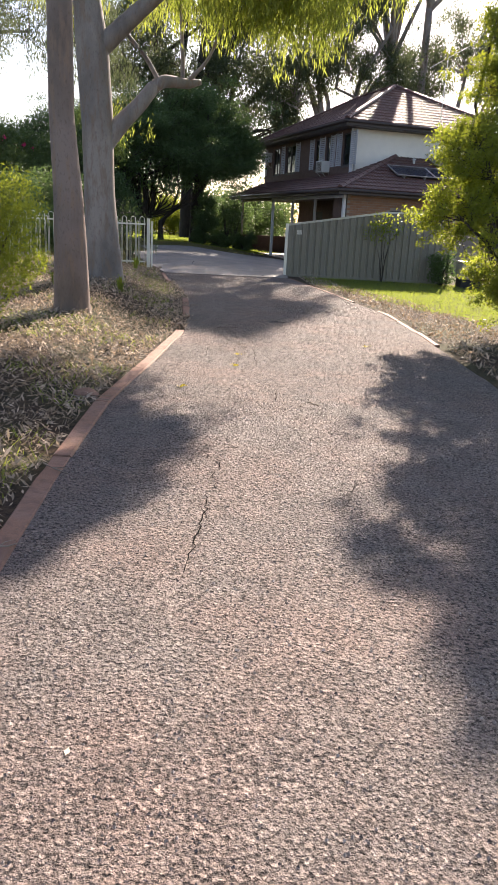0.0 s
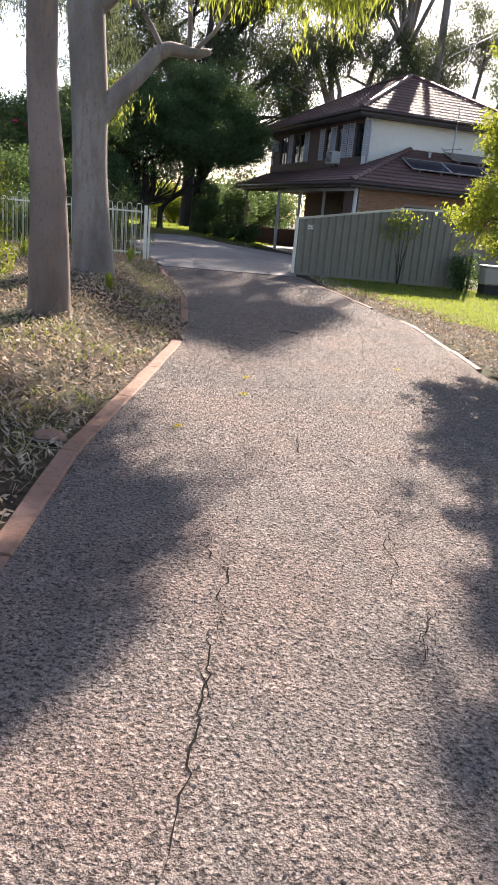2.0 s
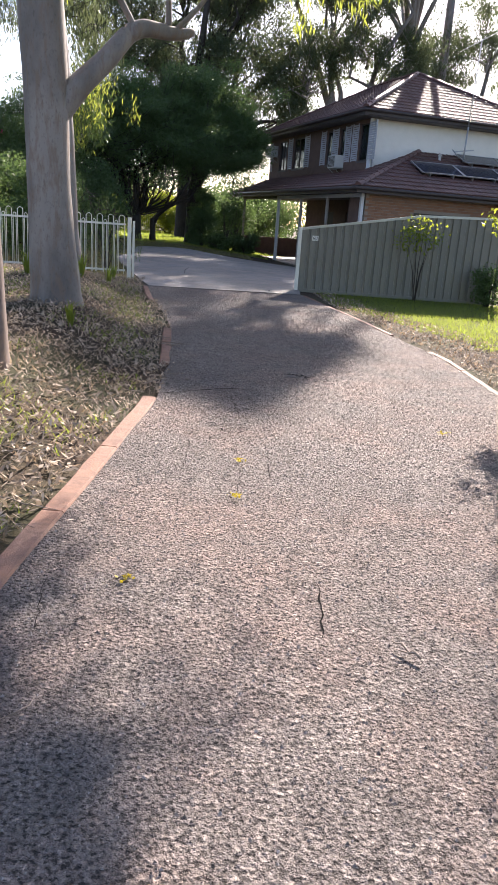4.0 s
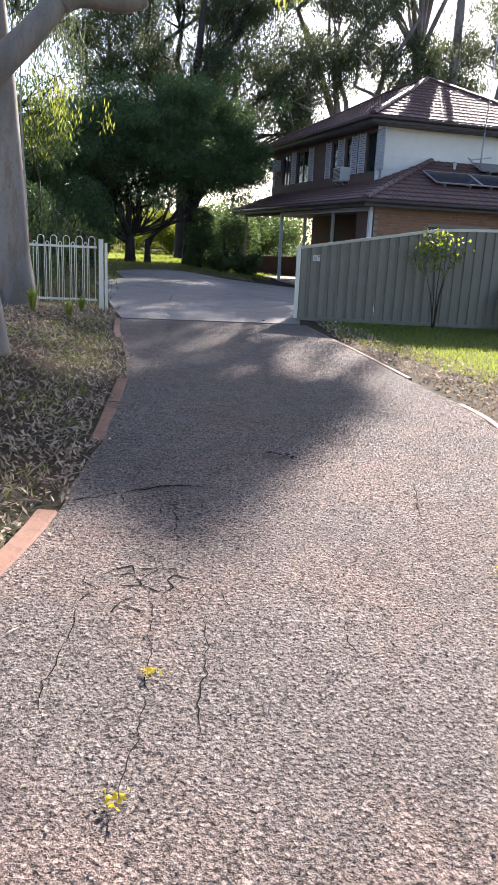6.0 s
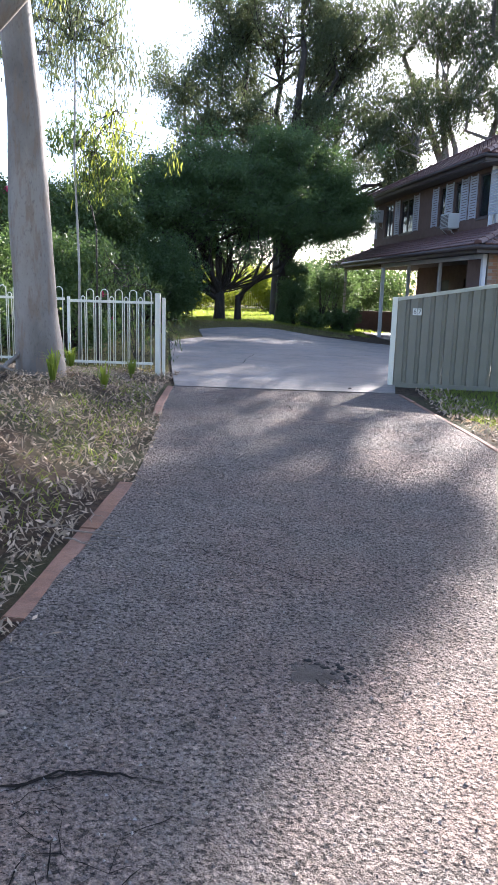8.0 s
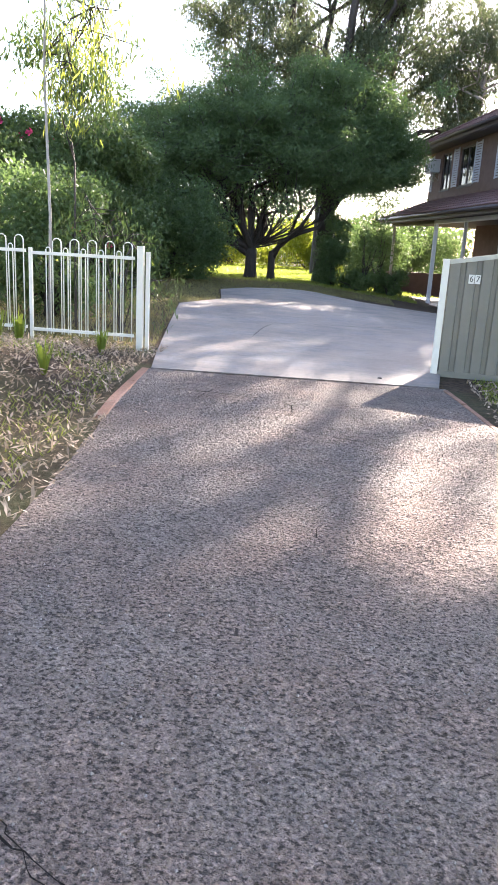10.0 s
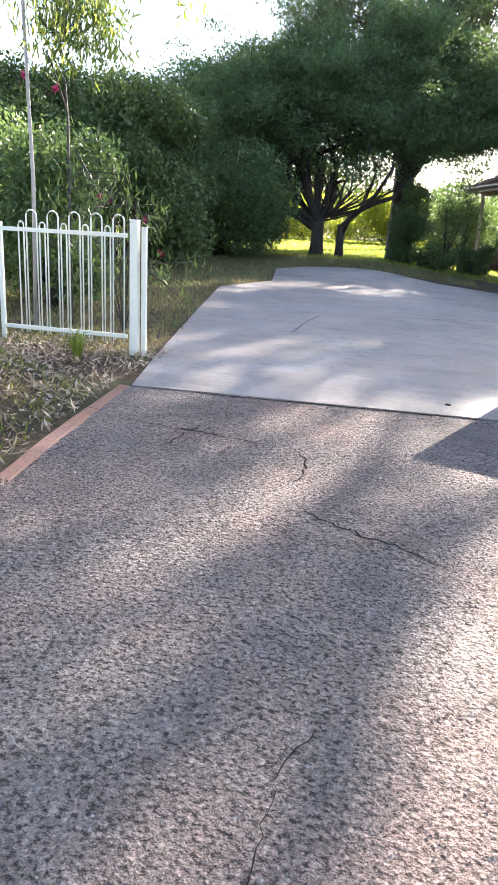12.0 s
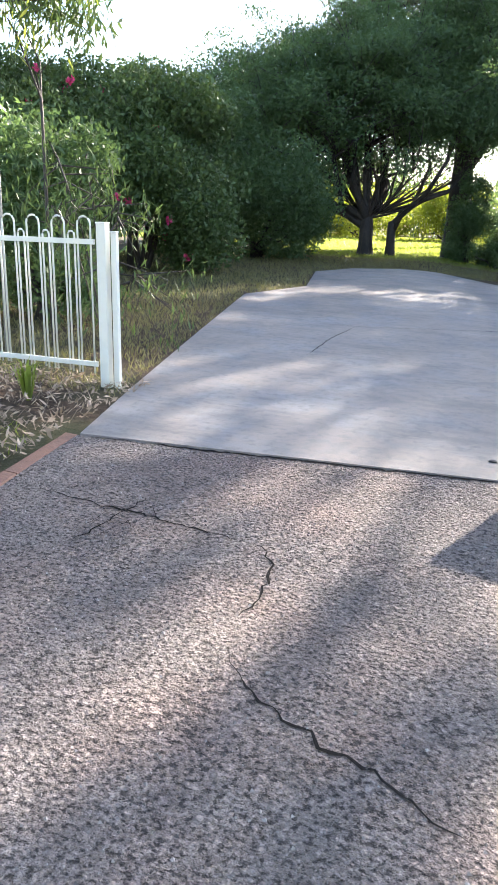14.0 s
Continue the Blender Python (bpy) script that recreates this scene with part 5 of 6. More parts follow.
stuff("leaf_litter", flat_quads(P, 0.06, 0.02, g, 0.7, 0.03), M["litter"], "dry fallen leaves along the lawn edge", "leaf litter")
# stray leaves on the drive, mostly near the edges
P = scatter(500, -0.6, 3.5, 1.0, 17.5, g)
e = np.minimum(P[:, 0] - edge_np(LEFT_EDGE, P[:, 1]), edge_np(RIGHT_EDGE, P[:, 1]) - P[:, 0])
P = P[(e > 0) & (g.uniform(size=len(P)) < np.exp(-e / 0.16))]
stuff("leaf_litter", flat_quads(P, 0.05, 0.014, g, 0.2, 0.02), M["litter"], "scattered dry leaves along the driveway edges", "leaf litter")
# sparse green grass and weeds in the litter
P = scatter(40000, -6.5, 0.4, -1.5, 18.6, g)
k = (P[:, 0] < edge_np(LEFT_EDGE, P[:, 1]) - 0.2) & (P[:, 0] > -1.2 - 0.35 * np.abs(P[:, 1] + 1))
P = P[k]
P = P[noise2(P, 0.9, 5.0) + 0.35 * noise2(P, 4.0, 2.0) > -0.02 + 0.12 * (P[:, 1] > 10)]
stuff("sparse_grass", blades(P, 0.06, 0.009, g, 0.8), M["grass"], "sparse green grass growing through the fallen leaves", "grass")
# lawn beyond the gate and the one beside the steel fence
P = scatter(95000, -7.5, 2.6, 18.6, 33.5, g)
sx = np.interp(P[:, 1], [18.6, 21.27, 24.55, 26.1, 28.65, 29.75, 30.45, 30.46, 33.5], [-0.70, -1.21, -1.85, -1.3, -1.8, -1.31, -0.2, 3.0, 3.0])
P = P[P[:, 0] < sx - 0.03]
stuff("lawn", blades(P, 0.05, 0.009, g, 0.6), M["grass_dry"], "thin grey-green lawn beside the concrete slab", "grass")
P = scatter(30000, -5, 3.4, 33, 42, g)
stuff("lawn", blades(P, 0.06, 0.014, g, 0.6), M["grass"], "green grass on the crest under the trees", "grass")
P = scatter(26000, -14, 8, 38, 56, g)
stuff("lawn", blades(P, 0.09, 0.05, g, 0.6), M["grass"], "sunlit green grass beyond the trees", "grass")
P = scatter(56000, 3.0, 9.5, 11.5, 18.7, g)
d = P[:, 0] - edge_np(RIGHT_EDGE, P[:, 1])
P = P[(d > 0.2) & (d > 2.0 - 0.22 * np.clip(P[:, 1] - 9, 0, 12) + 0.4 * noise2(P, 1.7, 3.0))]
stuff("lawn", blades(P, 0.045, 0.008, g, 0.5), M["grass"], "bright mown lawn in front of the steel fence", "grass")


def crack(pts, width, seed, label="thin dark crack in the asphalt", jag=0.007):
    """A jagged open crack as a thin dark strip just above the asphalt."""
    gg = random.Random(seed)
    fine = []
    for (x0, y0), (x1, y1) in zip(pts, pts[1:]):
        n = max(2, int(math.hypot(x1 - x0, y1 - y0) / 0.035))
        for i in range(n):
            f = i / n
            fine.append((x0 + (x1 - x0) * f + gg.gauss(0, jag), y0 + (y1 - y0) * f + gg.gauss(0, jag)))
    fine.append(pts[-1])
    V, F = [], []
    for i, (x, y) in enumerate(fine):
        a, b = fine[max(i - 1, 0)], fine[min(i + 1, len(fine) - 1)]
        dx, dy = b[0] - a[0], b[1] - a[1]
        l = math.hypot(dx, dy) or 1
        w = width * (1.25 if width > 0.005 else 1.0) * (0.35 + 0.9 * gg.random()) * min(1, 4 * (i + 0.3) / len(fine), 4 * (len(fine) - i) / len(fine)) / 2
        lift = 0.012 * noise.noise(Vector((x * 0.9, y * 0.9, 0))) * min(1, (17.7 - y))
        z = ground_z(x, y) + lift + 0.0035
        V += [(x - dy / l * w, y + dx / l * w, z), (x + dy / l * w, y - dx / l * w, z)]
    F = [(2 * i, 2 * i + 1, 2 * i + 3, 2 * i + 2) for i in range(len(fine) - 1)]
    ob = build("crack", V, F, M["crack"], asphalt, label)
    return ob


CRACKS = [
    (0.0042, [(1.26, 4.66), (1.22, 4.26)]),
    (0.0042, [(1.25, 3.76), (1.13, 3.47), (1.07, 3.29)]),
    (0.009, [(0.47, 9.61), (0.67, 9.76), (0.8, 9.75)]),
    (0.0042, [(0.62, 8.59), (0.68, 8.21), (0.7, 7.73), (0.68, 7.34), (0.64, 7.07), (0.63, 6.75)]),
    (0.006, [(0.94, 6.16), (0.96, 6.06), (0.95, 5.89), (0.93, 5.75), (0.92, 5.61)]),
    (0.008, [(1.38, 10.49), (1.43, 10.35), (1.48, 10.31)]),
    (0.0042, [(0.82, 11.69), (1.08, 11.46)]),
    (0.0042, [(0.58, 9.52), (0.7, 9.45), (0.74, 9.34)]),
    (0.0042, [(1.46, 13.22), (1.5, 13.16), (1.61, 13.1), (1.7, 13.08)]),
    (0.0042, [(1.53, 14.04), (1.54, 13.75), (1.62, 13.59)]),
    (0.0042, [(1.5, 13.99), (1.6, 14.27)]),
    (0.006, [(0.28, 4.38), (0.31, 4.28), (0.28, 4.2), (0.29, 4.06), (0.37, 4.0), (0.36, 3.87), (0.32, 3.75), (0.32, 3.64), (0.35, 3.54)]),
    (0.004, [(0.22, 4.5), (0.31, 4.52)]),
    (0.005, [(1.25, 4.49), (1.18, 4.34), (1.19, 4.11), (1.1, 3.87)]),
    (0.005, [(1.27, 3.78), (1.26, 3.71), (1.15, 3.54), (1.12, 3.5), (1.13, 3.44), (1.1, 3.34)]),
    (0.004, [(0.85, 3.02), (0.88, 2.98)]),
    (0.005, [(0.23, 3.28), (0.25, 3.2), (0.26, 3.12), (0.27, 3.08)]),
    (0.004, [(0.27, 4.2), (0.25, 4.24)]),
    (0.004, [(-0.25, 6.03), (-0.22, 5.63)]),
    (0.005, [(0.7, 9.41), (0.75, 9.22), (0.75, 8.99), (0.79, 8.79)]),
    (0.004, [(0.42, 9.54), (0.57, 9.6), (0.68, 9.7)]),
    (0.005, [(2.35, 10.09), (2.26, 9.66), (2.17, 9.25), (2.25, 9.02)]),
    (0.003, [(0.17, 9.07), (0.27, 8.76), (0.31, 8.54)]),
    (0.004, [(1.51, 8.13), (1.49, 7.94), (1.53, 7.84)]),
    (0.003, [(1.83, 8.84), (1.72, 8.61), (1.72, 8.45)]),
    (0.007, [(0.32, 3.6), (0.27, 3.42), (0.26, 3.2), (0.22, 2.93), (0.19, 2.7), (0.16, 2.53), (0.12, 2.39)]),
]

for i, (w, pts) in enumerate(CRACKS):
    crack(pts, w, i)


def crazing(cx, cy, rx, ry, cell, seed, width=0.006):
    """A patch of crazed asphalt: cracks along the sides of uneven cells, thinning outwards."""
    gg = random.Random(seed)
    n, m = int(rx / cell) + 2, int(ry / (cell * 0.87)) + 2
    node = {}
    for j in range(-m, m + 1):
        for i in range(-n, n + 1):
            for k, (ox, oy) in enumerate(((0.0, 0.29), (0.5, 0.58))):
                x = (i + (j % 2) * 0.5 + ox) * cell + gg.gauss(0, cell * 0.24)
                y = (j + oy) * cell * 0.87 + gg.gauss(0, cell * 0.24)
                node[(i, j, k)] = (cx + x, cy + y)
    for (i, j, k), a in list(node.items()):
        if k:
            continue
        odd = j % 2
        for b in ((i, j, 1), (i - 1, j, 1), (i - 1 + odd, j - 1, 1)):
            if b not in node:
                continue
            q = node[b]
            d = math.hypot((a[0] - cx) / rx, (a[1] - cy) / ry)
            if math.hypot(a[0] - q[0], a[1] - q[1]) < cell * 1.3 and gg.random() < 1.15 - d:
                crack([a, q], width * gg.uniform(0.5, 1.2) * (1.2 - 0.6 * d), gg.randrange(9999), jag=0.003)


crazing(0.62, 8.42, 0.42, 0.34, 0.12, 301, 0.0075)
crazing(0.62, 9.50, 0.45, 0.22, 0.15, 302, 0.005)
crazing(0.55, 16.75, 0.45, 0.18, 0.17, 303, 0.004)
crazing(2.3, 14.75, 0.5, 0.35, 0.22, 305, 0.004)
crack([(-0.05, 9.35), (0.25, 9.5), (0.45, 9.62), (0.7, 9.74), (0.82, 9.75), (1.0, 9.72)], 0.012, 304, "open dark crack at the edge of the worn patch")
for i, (x, y) in enumerate([(0.35, 8.0), (0.9, 7.9)]):
    crack([(x, y + 0.3), (x + 0.02, y), (x - 0.02, y - 0.35), (x + 0.01, y - 0.6)], 0.005, 310 + i)
crack([(1.19, 15.93), (1.24, 15.84), (1.36, 15.74), (1.5, 15.66), (1.62, 15.6), (1.73, 15.56), (1.84, 15.5), (2.0, 15.42)], 0.0095, 321)
crack([(0.98, 16.72), (1.08, 16.66), (1.14, 16.55), (1.16, 16.46), (1.17, 16.3), (1.14, 16.15)], 0.010, 322)
crack([(-0.25, 16.9), (0.0, 16.84), (0.2, 16.82), (0.34, 16.8), (0.6, 16.76), (0.98, 16.72)], 0.011, 323)
crack([(0.36, 16.98), (0.34, 16.8), (0.3, 16.6), (0.27, 16.45)], 0.009, 324)
crack([(2.32, 15.75), (2.36, 15.5), (2.3, 15.3), (2.45, 15.1)], 0.006, 325)
crack([(1.65, 11.2), (1.2, 11.45), (0.9, 11.6), (0.6, 11.75)], 0.006, 320)


# ---- small things of the house ----
def hbox(name, u0, u1, v0, v1, z0, z1, mat, parent, label="", bevel=0.004):
    return box(name, u0, u1, v0, v1, z0, z1, mat, parent, label, bevel)


M["shutter"] = simple("pale_shutter_paint", (0.44, 0.44, 0.47), 0.55, 0, 0.08, 6, 0.001)
for a, b in SHUTTERS:
    s = new("shutter")
    s.parent = house
    for p, q in ((a, a + 0.05), (b - 0.05, b)):
        hbox("stile", 1.465, 1.495, p, q, 3.86, 5.16, M["shutter"], s)
    n = 16
    V, F = [], []
    for i in range(n):
        z = 3.88 + 1.26 * i / n
        k = len(V)
        for u, dz in ((1.470, 0.0), (1.488, 0.06)):
            V += [(u, a + 0.052, z + dz), (u, b - 0.052, z + dz), (u + 0.005, a + 0.052, z + dz), (u + 0.005, b - 0.052, z + dz)]
        F += [(k, k + 1, k + 5, k + 4), (k + 2, k + 6, k + 7, k + 3), (k, k + 2, k + 3, k + 1), (k + 4, k + 5, k + 7, k + 6)]
    build("louvre", V, F, M["shutter"], s, kind="stuff")
for v, z in ((4.95, 3.66), (12.3, 4.5)):
    a = tagged(new("air_conditioner"), "off-white boxed air conditioner on the upper brick wall", "air conditioner", "air conditioners")
    a.matrix_world = H @ pose(1.12, v, z)
    box("casing", 0, 0.372, 0, 0.66, 0, 0.46, M["plastic"], a, bevel=0.015)
    for i in range(9):
        box("slat", -0.008, -0.001, 0.05, 0.61, 0.05 + i * 0.042, 0.075 + i * 0.042, M["soffit"], a, bevel=0)
    for y in (0.06, 0.56):
        tube("bracket", [(0.02, y, -0.02), (0.37, y, -0.02), (0.37, y, -0.28), (0.04, y, -0.02)], 0.012, M["steel"], a, sides=6)
# aerial on the lower roof
aer = tagged(new("tv_antenna"), "thin galvanised antenna mast on the lower tiled roof", "antenna")
aer.matrix_world = H @ pose(5.0, 2.3, 3.95)
tube("mast", [(0, 0, 0), (0.02, 0, 1.3)], 0.028, M["steel"], aer)
tube("mast", [(0.02, 0, 1.32), (0.08, 0, 4.1)], 0.016, M["steel"], aer)
tube("boom", [(-0.5, 0.2, 3.75), (0.85, -0.1, 4.55)], 0.012, M["steel"], aer)
for i in range(8):
    f = i / 7
    c = Vector((-0.5, 0.2, 3.75)).lerp(Vector((0.85, -0.1, 4.55)), f)
    tube("element", [tuple(c + Vector((-0.05, -0.28, 0))), tuple(c + Vector((0.05, 0.28, 0)))], 0.005, M["steel"], aer, sides=4)
tube("arm", [(-0.42, 0, 0.42), (0.38, 0, 0.55)], 0.02, M["steel"], aer)
tube("arm", [(-0.42, -0.12, 0.36), (-0.42, 0.12, 0.50)], 0.02, M["steel"], aer)
vent = tagged(new("roof_vent"), "small pale roof vent on the lower tiled roof", "vent")
vent.matrix_world = H @ pose(4.05, 2.35, 3.9)
tube("pipe", [(0, 0, 0), (0, 0, 0.28)], 0.05, M["plastic"], vent)
tube("cowl", [(0, 0, 0.281), (0, 0, 0.34)], [0.09, 0.05], M["plastic"], vent)


# ---- fence number, plants at the fence ----
num = thing("house_number", 2.905, 18.852, ground_z(2.9, 18.85) + 1.10, "small white house number tiles on the steel fence", "sign")
for i, ch in enumerate("67"):
    bm = box_bm(-0.065 + i * 0.068, -0.004 + i * 0.068, -0.012, -0.002, -0.05, 0.05, 0.002)
    tl = part("tile", bm, M["number"], num)
    cu = bpy.data.curves.new("digit", "FONT")
    cu.body, cu.size, cu.extrude, cu.align_x, cu.align_y = ch, 0.09, 0.001, "CENTER", "CENTER"
    cu.materials.append(M["dark"])
    d = new("digit", cu)
    d.parent = tl
    d.matrix_basis = pose(-0.034 + i * 0.068, -0.0145, 0, 90, 0, 0)

shrub("climbing_shrub", 5.05, 18.5, 0.36, 0.16, 1.7, M["leaf_wattle"], "thin shrub with pale lime leaves against the steel fence", 91, 420, (0.07, 0.045), base=0.62, stems=5, stem=0.3, lumps=12)
shrub("garden_shrub", 6.6, 18.4, 0.3, 0.2, 0.9, M["leaf_dark"], "dark small shrub at the end of the steel fence", 92, 2600, (0.06, 0.03))
ub = thing("utility_box", 7.25, 18.1, ground_z(7.25, 18.1), "low grey utility box on a dark base beside the fence", "utility box")
box("base", -0.28, 0.28, -0.2, 0.2, -0.05, 0.22, M["dark"], ub, bevel=0.01)
box("cabinet", -0.3, 0.3, -0.22, 0.22, 0.221, 0.62, M["post_grey"], ub, bevel=0.03)
box("lid", -0.32, 0.32, -0.24, 0.24, 0.621, 0.66, M["steel"], ub, bevel=0.01)


def tuft(x, y, h, n, seed, mat, label, leaf=0.016, category="plant"):
    gg = np.random.default_rng(seed)
    t = thing("grass_tuft", x, y, ground_z(x, y), label, category)
    a = gg.uniform(0, 2 * math.pi, n)
    out = gg.uniform(0.15, 0.8, n)
    H2 = h * gg.uniform(0.5, 1.1, n)
    s = np.stack([-np.sin(a), np.cos(a), np.zeros(n)], 1) * leaf / 2
    r0 = np.stack([np.cos(a) * 0.02, np.sin(a) * 0.02, np.full(n, -0.02)], 1)
    m = np.stack([np.cos(a) * out * H2 * 0.4, np.sin(a) * out * H2 * 0.4, H2 * 0.75], 1)
    e = np.stack([np.cos(a) * out * H2, np.sin(a) * out * H2, H2 * (1 - 0.4 * out)], 1)
    Q = np.concatenate([np.stack([r0 - s, r0 + s, m + s, m - s], 1), np.stack([m - s, m + s, e + s * 0.1, e - s * 0.1], 1)])
    quads("foliage", Q, mat, t, kind="stuff")
    return t


for i, (x, y, h, n) in enumerate([(-0.95, 11.2, 0.28, 26), (-2.0, 11.4, 0.34, 24), (-1.45, 15.6, 0.4, 34), (-1.1, 16.4, 0.35, 30), (-2.2, 15.0, 0.5, 40), (-2.6, 13.6, 0.45, 34), (-1.9, 17.6, 0.4, 40), (-1.2, 18.2, 0.3, 40), (-2.6, 18.5, 0.4, 40), (-3.0, 12.0, 0.5, 40), (-1.5, 13.6, 0.3, 30), (-3.2, 10.2, 0.45, 40)]):
    tuft(x, y, h, n, 200 + i, M["leaf_wattle"] if i < 2 else M["grass"], "lime-green strappy weed beside the gum trunk" if i < 2 else "long-leaved green grass tuft on the bank")


# ---- sticks, bark, fallen things ----
def stick(x, y, ang, L, r, lean=0.0, mat=None, label="thin dry fallen twig on the ground", seed=0):
    gg = random.Random(seed)
    t = thing("twig", x, y, ground_z(x, y) + r * 0.9 + (0.01 if mat is None else 0), label, "stick")
    pts = []
    for i in range(6):
        f = i / 5
        dx, dy = math.cos(ang) * L * f + gg.gauss(0, 0.04 * L), math.sin(ang) * L * f + gg.gauss(0, 0.04 * L)
        pts.append((dx, dy, ground_z(x + dx, y + dy) - ground_z(x, y) + lean * f + abs(gg.gauss(0, r))))
    tube("stem", pts, [r, r, r * 0.9, r * 0.8, r * 0.6, r * 0.3], mat or M["twig"], t, sides=6)
    b = pts[2]
    tube("side_shoot", [b, (b[0] + math.cos(ang + 0.8) * L * 0.2, b[1] + math.sin(ang + 0.8) * L * 0.2, b[2] + r), (b[0] + math.cos(ang + 0.6) * L * 0.38, b[1] + math.sin(ang + 0.6) * L * 0.38, b[2] + r)], [r * 0.6, r * 0.45, r * 0.2], mat or M["twig"], t, sides=5)


M["twig"] = simple("dry_twig", (0.30, 0.24, 0.19), 0.8, 0, 0.3, 30, 0.002)
gg = random.Random(5)
for i in range(46):
    y = gg.uniform(2.5, 17.5)
    e = interp(LEFT_EDGE, y)
    stick(e - abs(gg.gauss(0.15, 0.7)) - 0.12, y, gg.uniform(0, 6.28), gg.uniform(0.15, 0.6), gg.uniform(0.003, 0.006), seed=i)
stick(-0.28, 5.0, 0.9, 0.28, 0.004, seed=90)
stick(0.1, 10.1, 0.4, 0.35, 0.004, seed=91)
stick(1.28, 5.48, 2.2, 0.16, 0.006, seed=92)
stick(-2.1, 15.75, 1.1, 0.5, 0.03, 0.35, M["gum_bark"], "pale peeled branch leaning at the gum's foot", 93)
stick(-2.35, 15.5, 0.3, 0.45, 0.035, 0.03, M["gum_bark"], "pale fallen branch lying beside the gum's foot", 94)


def pebble(x, y, r, seed, mat, label, name="stone", flat=0.55, lift=0.0):
    gg = np.random.default_rng(seed)
    t = thing(name, x, y, ground_z(x, y) + lift, label, name.replace("_", " "))
    bm = bmesh.new()
    bmesh.ops.create_icosphere(bm, subdivisions=2, radius=r)
    for v in bm.verts:
        q = 1 + 0.35 * noise.noise(v.co / r * 0.9 + Vector((seed * 3.1, 0, 0)))
        v.co = Vector((v.co.x * q * 1.3, v.co.y * q * 0.9, v.co.z * q * flat + r * flat * 0.5))
    part("body", bm, mat, t)


pebble(-0.72, 5.62, 0.085, 1, M["kerb"], "loose pinkish concrete lump in the litter beside the edging")
pebble(0.34, 10.0, 0.016, 2, M["twig"], "small curled dry leaf on the asphalt", "curled_leaf")
pebble(1.53, 10.32, 0.014, 3, M["asphalt"], "loose asphalt lump at the worn patch", "asphalt_lump")
pebble(1.44, 10.42, 0.010, 4, M["asphalt"], "loose asphalt lump at the worn patch", "asphalt_lump")
pebble(1.95, 18.22, 0.018, 5, M["dark"], "small dark pebble on the concrete slab", "pebble", lift=0.012)
def worn_patch(cx, cy, rx, ry, seed):
    """A shallow brown hollow in the asphalt with a broken dark rim of loose lumps."""
    gg = random.Random(seed)
    n = 26
    ring = []
    for i in range(n):
        a = 2 * math.pi * i / n
        q = 1 + 0.9 * noise.noise(Vector((math.cos(a) * 2.2, math.sin(a) * 2.2, seed)))
        ring.append((cx + rx * q * math.cos(a), cy + ry * q * math.sin(a)))
    V = [(x, y, ground_z(x, y) + 0.012 * noise.noise(Vector((x * 0.9, y * 0.9, 0))) + 0.002) for x, y in ring]
    V += [(cx + (x - cx) * 0.6, cy + (y - cy) * 0.6, z + 0.002) for (x, y, z) in V]
    F = [(i, (i + 1) % n, n + (i + 1) % n, n + i) for i in range(n)] + [tuple(range(n, 2 * n))]
    build("worn_patch", V, F, M["worn"], asphalt, "bare brown hollow where the asphalt has broken up")
    for i in range(26):
        a = gg.uniform(-0.5, 1.9)
        q = gg.uniform(0.7, 1.6)
        pebble(cx + rx * q * math.cos(a), cy + ry * q * math.sin(a), gg.uniform(0.003, 0.010), 400 + i + seed, M["crumb"], "loose dark asphalt crumb at the worn hollow", "asphalt_crumb", 0.7)


M["worn"] = simple("worn_brown_base", (0.12, 0.10, 0.088), 0.95, 0, 0.5, 14, 0.012)
M["crumb"] = simple("dark_asphalt_crumb", (0.045, 0.04, 0.038), 0.9, 0, 0.35, 60, 0.003)
worn_patch(1.42, 10.42, 0.10, 0.07, 3)
gs = np.random.default_rng(77)
for i, (x, y) in enumerate([(0.71, 7.70), (0.64, 7.08), (0.10, 6.05), (2.4, 8.6)]):
    t = thing("fallen_blossom", x, y, ground_z(x, y) + 0.012, "small yellow wattle blossom fallen on the asphalt", "blossom", "fallen blossoms")
    Q = leaf_quads(gs.normal(size=(22, 3)) * np.array((0.02, 0.02, 0.005)) + np.array((0, 0, 0.008)), 0.022, 0.014, 0, 0.6, gs)
    quads("petals", Q, M["leaf_yellow"], t)
# loose grit on the drive: small angular stones
gs = np.random.default_rng(99)
n = 60000
P = scatter(n, -0.6, 3.5, 0.6, 17.4, gs)
e = np.minimum(P[:, 0] - edge_np(LEFT_EDGE, P[:, 1]), edge_np(RIGHT_EDGE, P[:, 1]) - P[:, 0])
P = P[e > 0.02]
base = np.array([(1, 0, 0), (-0.5, 0.87, 0), (-0.5, -0.87, 0), (0, 0, 1.0)])
V, F = [], []
for x, y in P:
    r = 0.002 + 0.0075 * gs.uniform() ** 3
    a = gs.uniform(0, 6.28)
    z = ground_z(x, y) + 0.012 * noise.noise(Vector((x * 0.9, y * 0.9, 0))) - 0.001
    k = len(V)
    for bx, by, bz in base:
        V.append((x + (bx * math.cos(a) - by * math.sin(a)) * r, y + (bx * math.sin(a) + by * math.cos(a)) * r * 0.8, z + bz * r * 1.1))
    F += [(k, k + 1, k + 3), (k + 1, k + 2, k + 3), (k + 2, k, k + 3)]
k = Mat("grit", 0.75, 0, 0.4)
k.colour(k.ramp(k.island(), (0.0, (0.09, 0.08, 0.078)), (0.6, (0.24, 0.205, 0.185)), (1.0, (0.46, 0.42, 0.39))))
M["grit"] = k.m
tagged(build("loose_grit", V, F, M["grit"]), "fine proud stones and loose grit on the worn asphalt", "grit", kind="stuff")


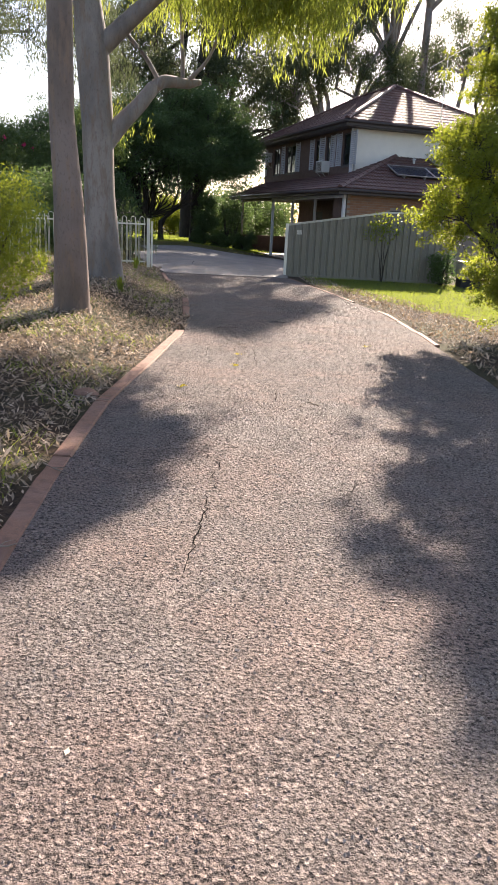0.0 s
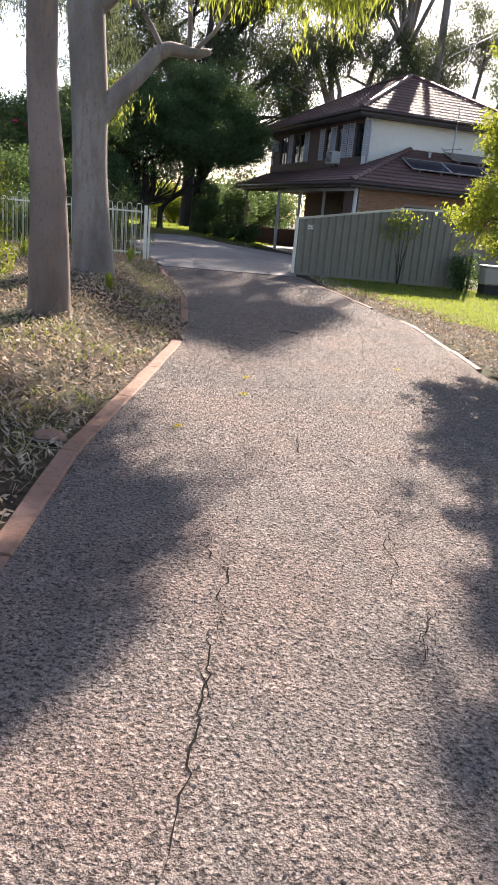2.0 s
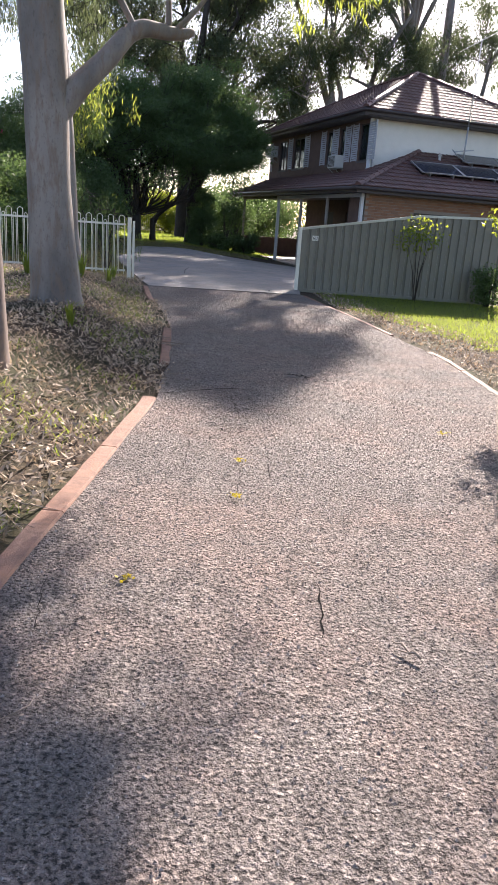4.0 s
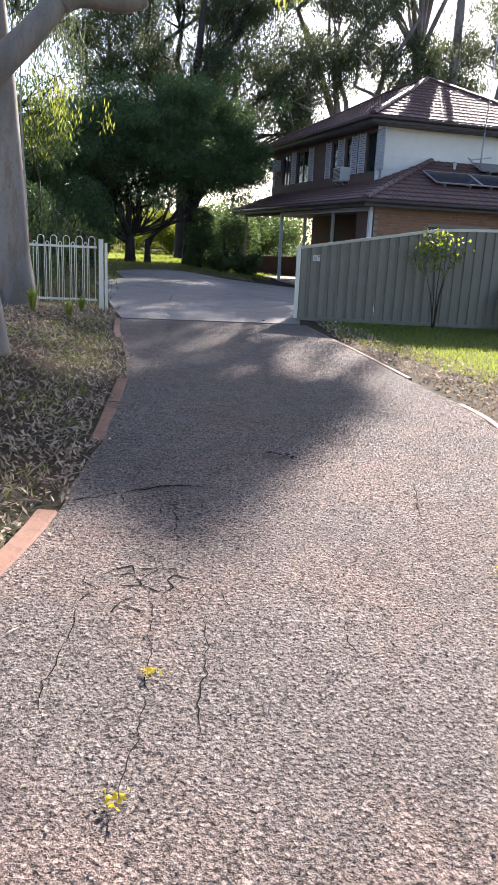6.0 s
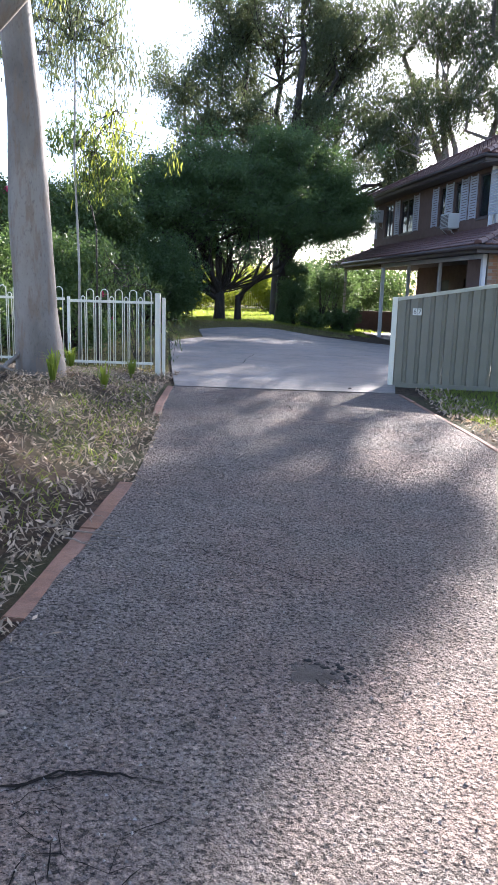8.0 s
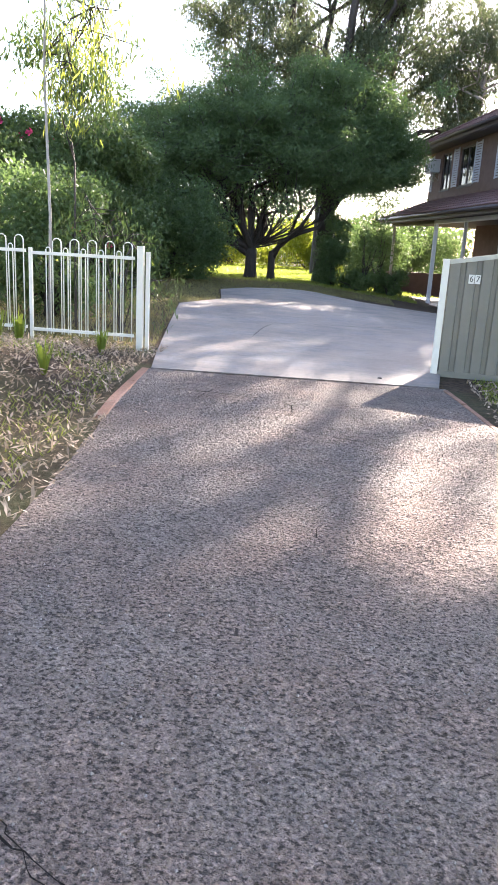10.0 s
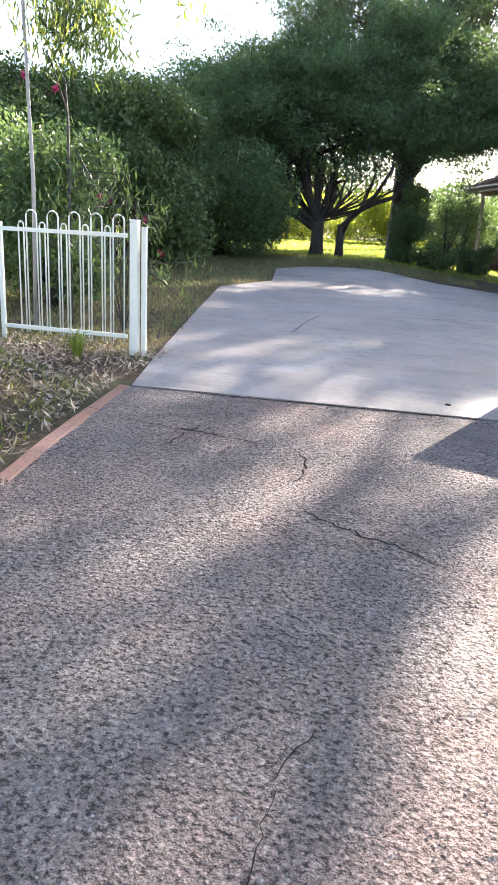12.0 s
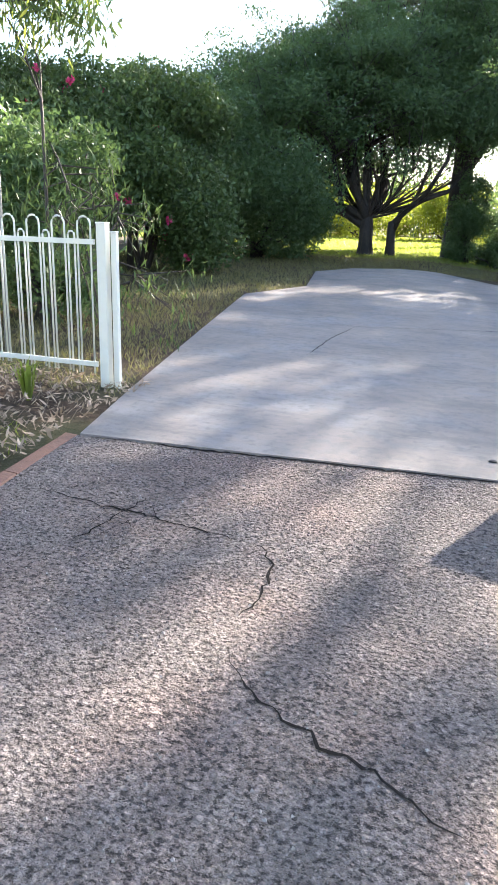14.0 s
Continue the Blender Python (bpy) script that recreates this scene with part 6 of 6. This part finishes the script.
# dark gap where the asphalt meets the slab
crack([(-0.44, 17.685), (0.5, 17.77), (1.5, 17.87), (2.52, 17.97)], 0.022, 50, "dark open gap along the slab edge")
# slab joints and stains
def slab_line(pts, width, seed):
    c = crack(pts, width, seed, "thin dark crack in the concrete slab")
    c.parent = slab
    for v in c.data.vertices:
        v.co.z = ground_z(v.co.x, v.co.y) + 0.0155


slab_line([(-0.26, 22.49), (0.28, 22.47), (0.43, 22.5), (1.74, 23), (4.15, 24.49)], 0.008, 51)
slab_line([(0.28, 22.47), (0.19, 21.56), (0.19, 20.57)], 0.010, 52)

# far railing beyond the crest
ff = thing("far_railing", -2.6, 50.5, ground_z(-2.6, 50.5), "white upright-bar railing far beyond the grass crest", "fence")
for h in (0.15, 1.15):
    part("rail", box_bm(-2.6, 2.6, -0.02, 0.02, h - 0.025, h + 0.025, 0.003), M["white"], ff)
for i in range(44):
    x = -2.58 + i * 0.12
    part("bar", box_bm(x - 0.012, x + 0.012, -0.012, 0.012, 0.1, 1.2, 0), M["white"], ff)
shrub("garden_shrub", -5.2, 50.0, 2.6, 1.5, 2.6, M["leaf_wattle"], "bright sunlit shrub beyond the far railing", 95, 16000, (0.14, 0.07))
shrub("border_shrub", 3.6, 47.0, 2.8, 1.5, 3.0, M["leaf_dark"], "dark shrubs closing the view beside the house", 64, 16000, (0.16, 0.07), base=0.03)
shrub("garden_shrub", -1.0, 50.5, 2.6, 1.5, 2.2, M["leaf_wattle"], "bright sunlit shrub beyond the far railing", 96, 16000, (0.14, 0.07))
shrub("garden_shrub", -3.1, 21.2, 0.8, 0.6, 2.2, M["leaf_dark"], "loose-leaved shrub behind the loop-top fence", 97, 12000, (0.09, 0.035))
shrub("garden_shrub", -4.4, 21.6, 1.0, 0.8, 2.3, M["leaf_dark"], "leafy green shrub behind the loop-top fence", 98, 9000, (0.09, 0.035))
lobed_tree("small_gum", -2.25, 20.1, 0.016, 2.2, [(0.28, 0, 3.25, 0.42, 0.4, 0.28), (-0.38, 0, 3.55, 0.4, 0.4, 0.25), (0.1, 0.1, 2.9, 0.3, 0.3, 0.2)], M["dark_bark"], M["leaf_bush"], "young gum with drooping green leaves beyond the fence", 26, 2600, (0.13, 0.026), 0.2, 0.9, 12, twig=0.003)

# bricks of the front wall above the fence line
bricks = bpy.data.meshes.new("brick")
bm = box_bm(-0.115, 0.115, -0.012, 0.002, -0.038, 0.038, 0.003)
bm.to_mesh(bricks)
bm.free()
bricks.materials.append(M["brick"])
wf = next(o for o in house.children if o.name.startswith("wall_front"))
count = 0
for r in range(12):
    z = 1.55 + 0.086 * r
    u = 0.216 + (0.12 if r % 2 else 0)
    while u < 6.3 and z < 2.55:
        if not (1.78 < u < 4.02 and z < 2.17) and count < 300 and u < 6.0:
            b = new("brick", bricks)
            b.parent = wf
            b.location = (u, random.uniform(-0.001, 0.001), z)
            count += 1
        u += 0.24
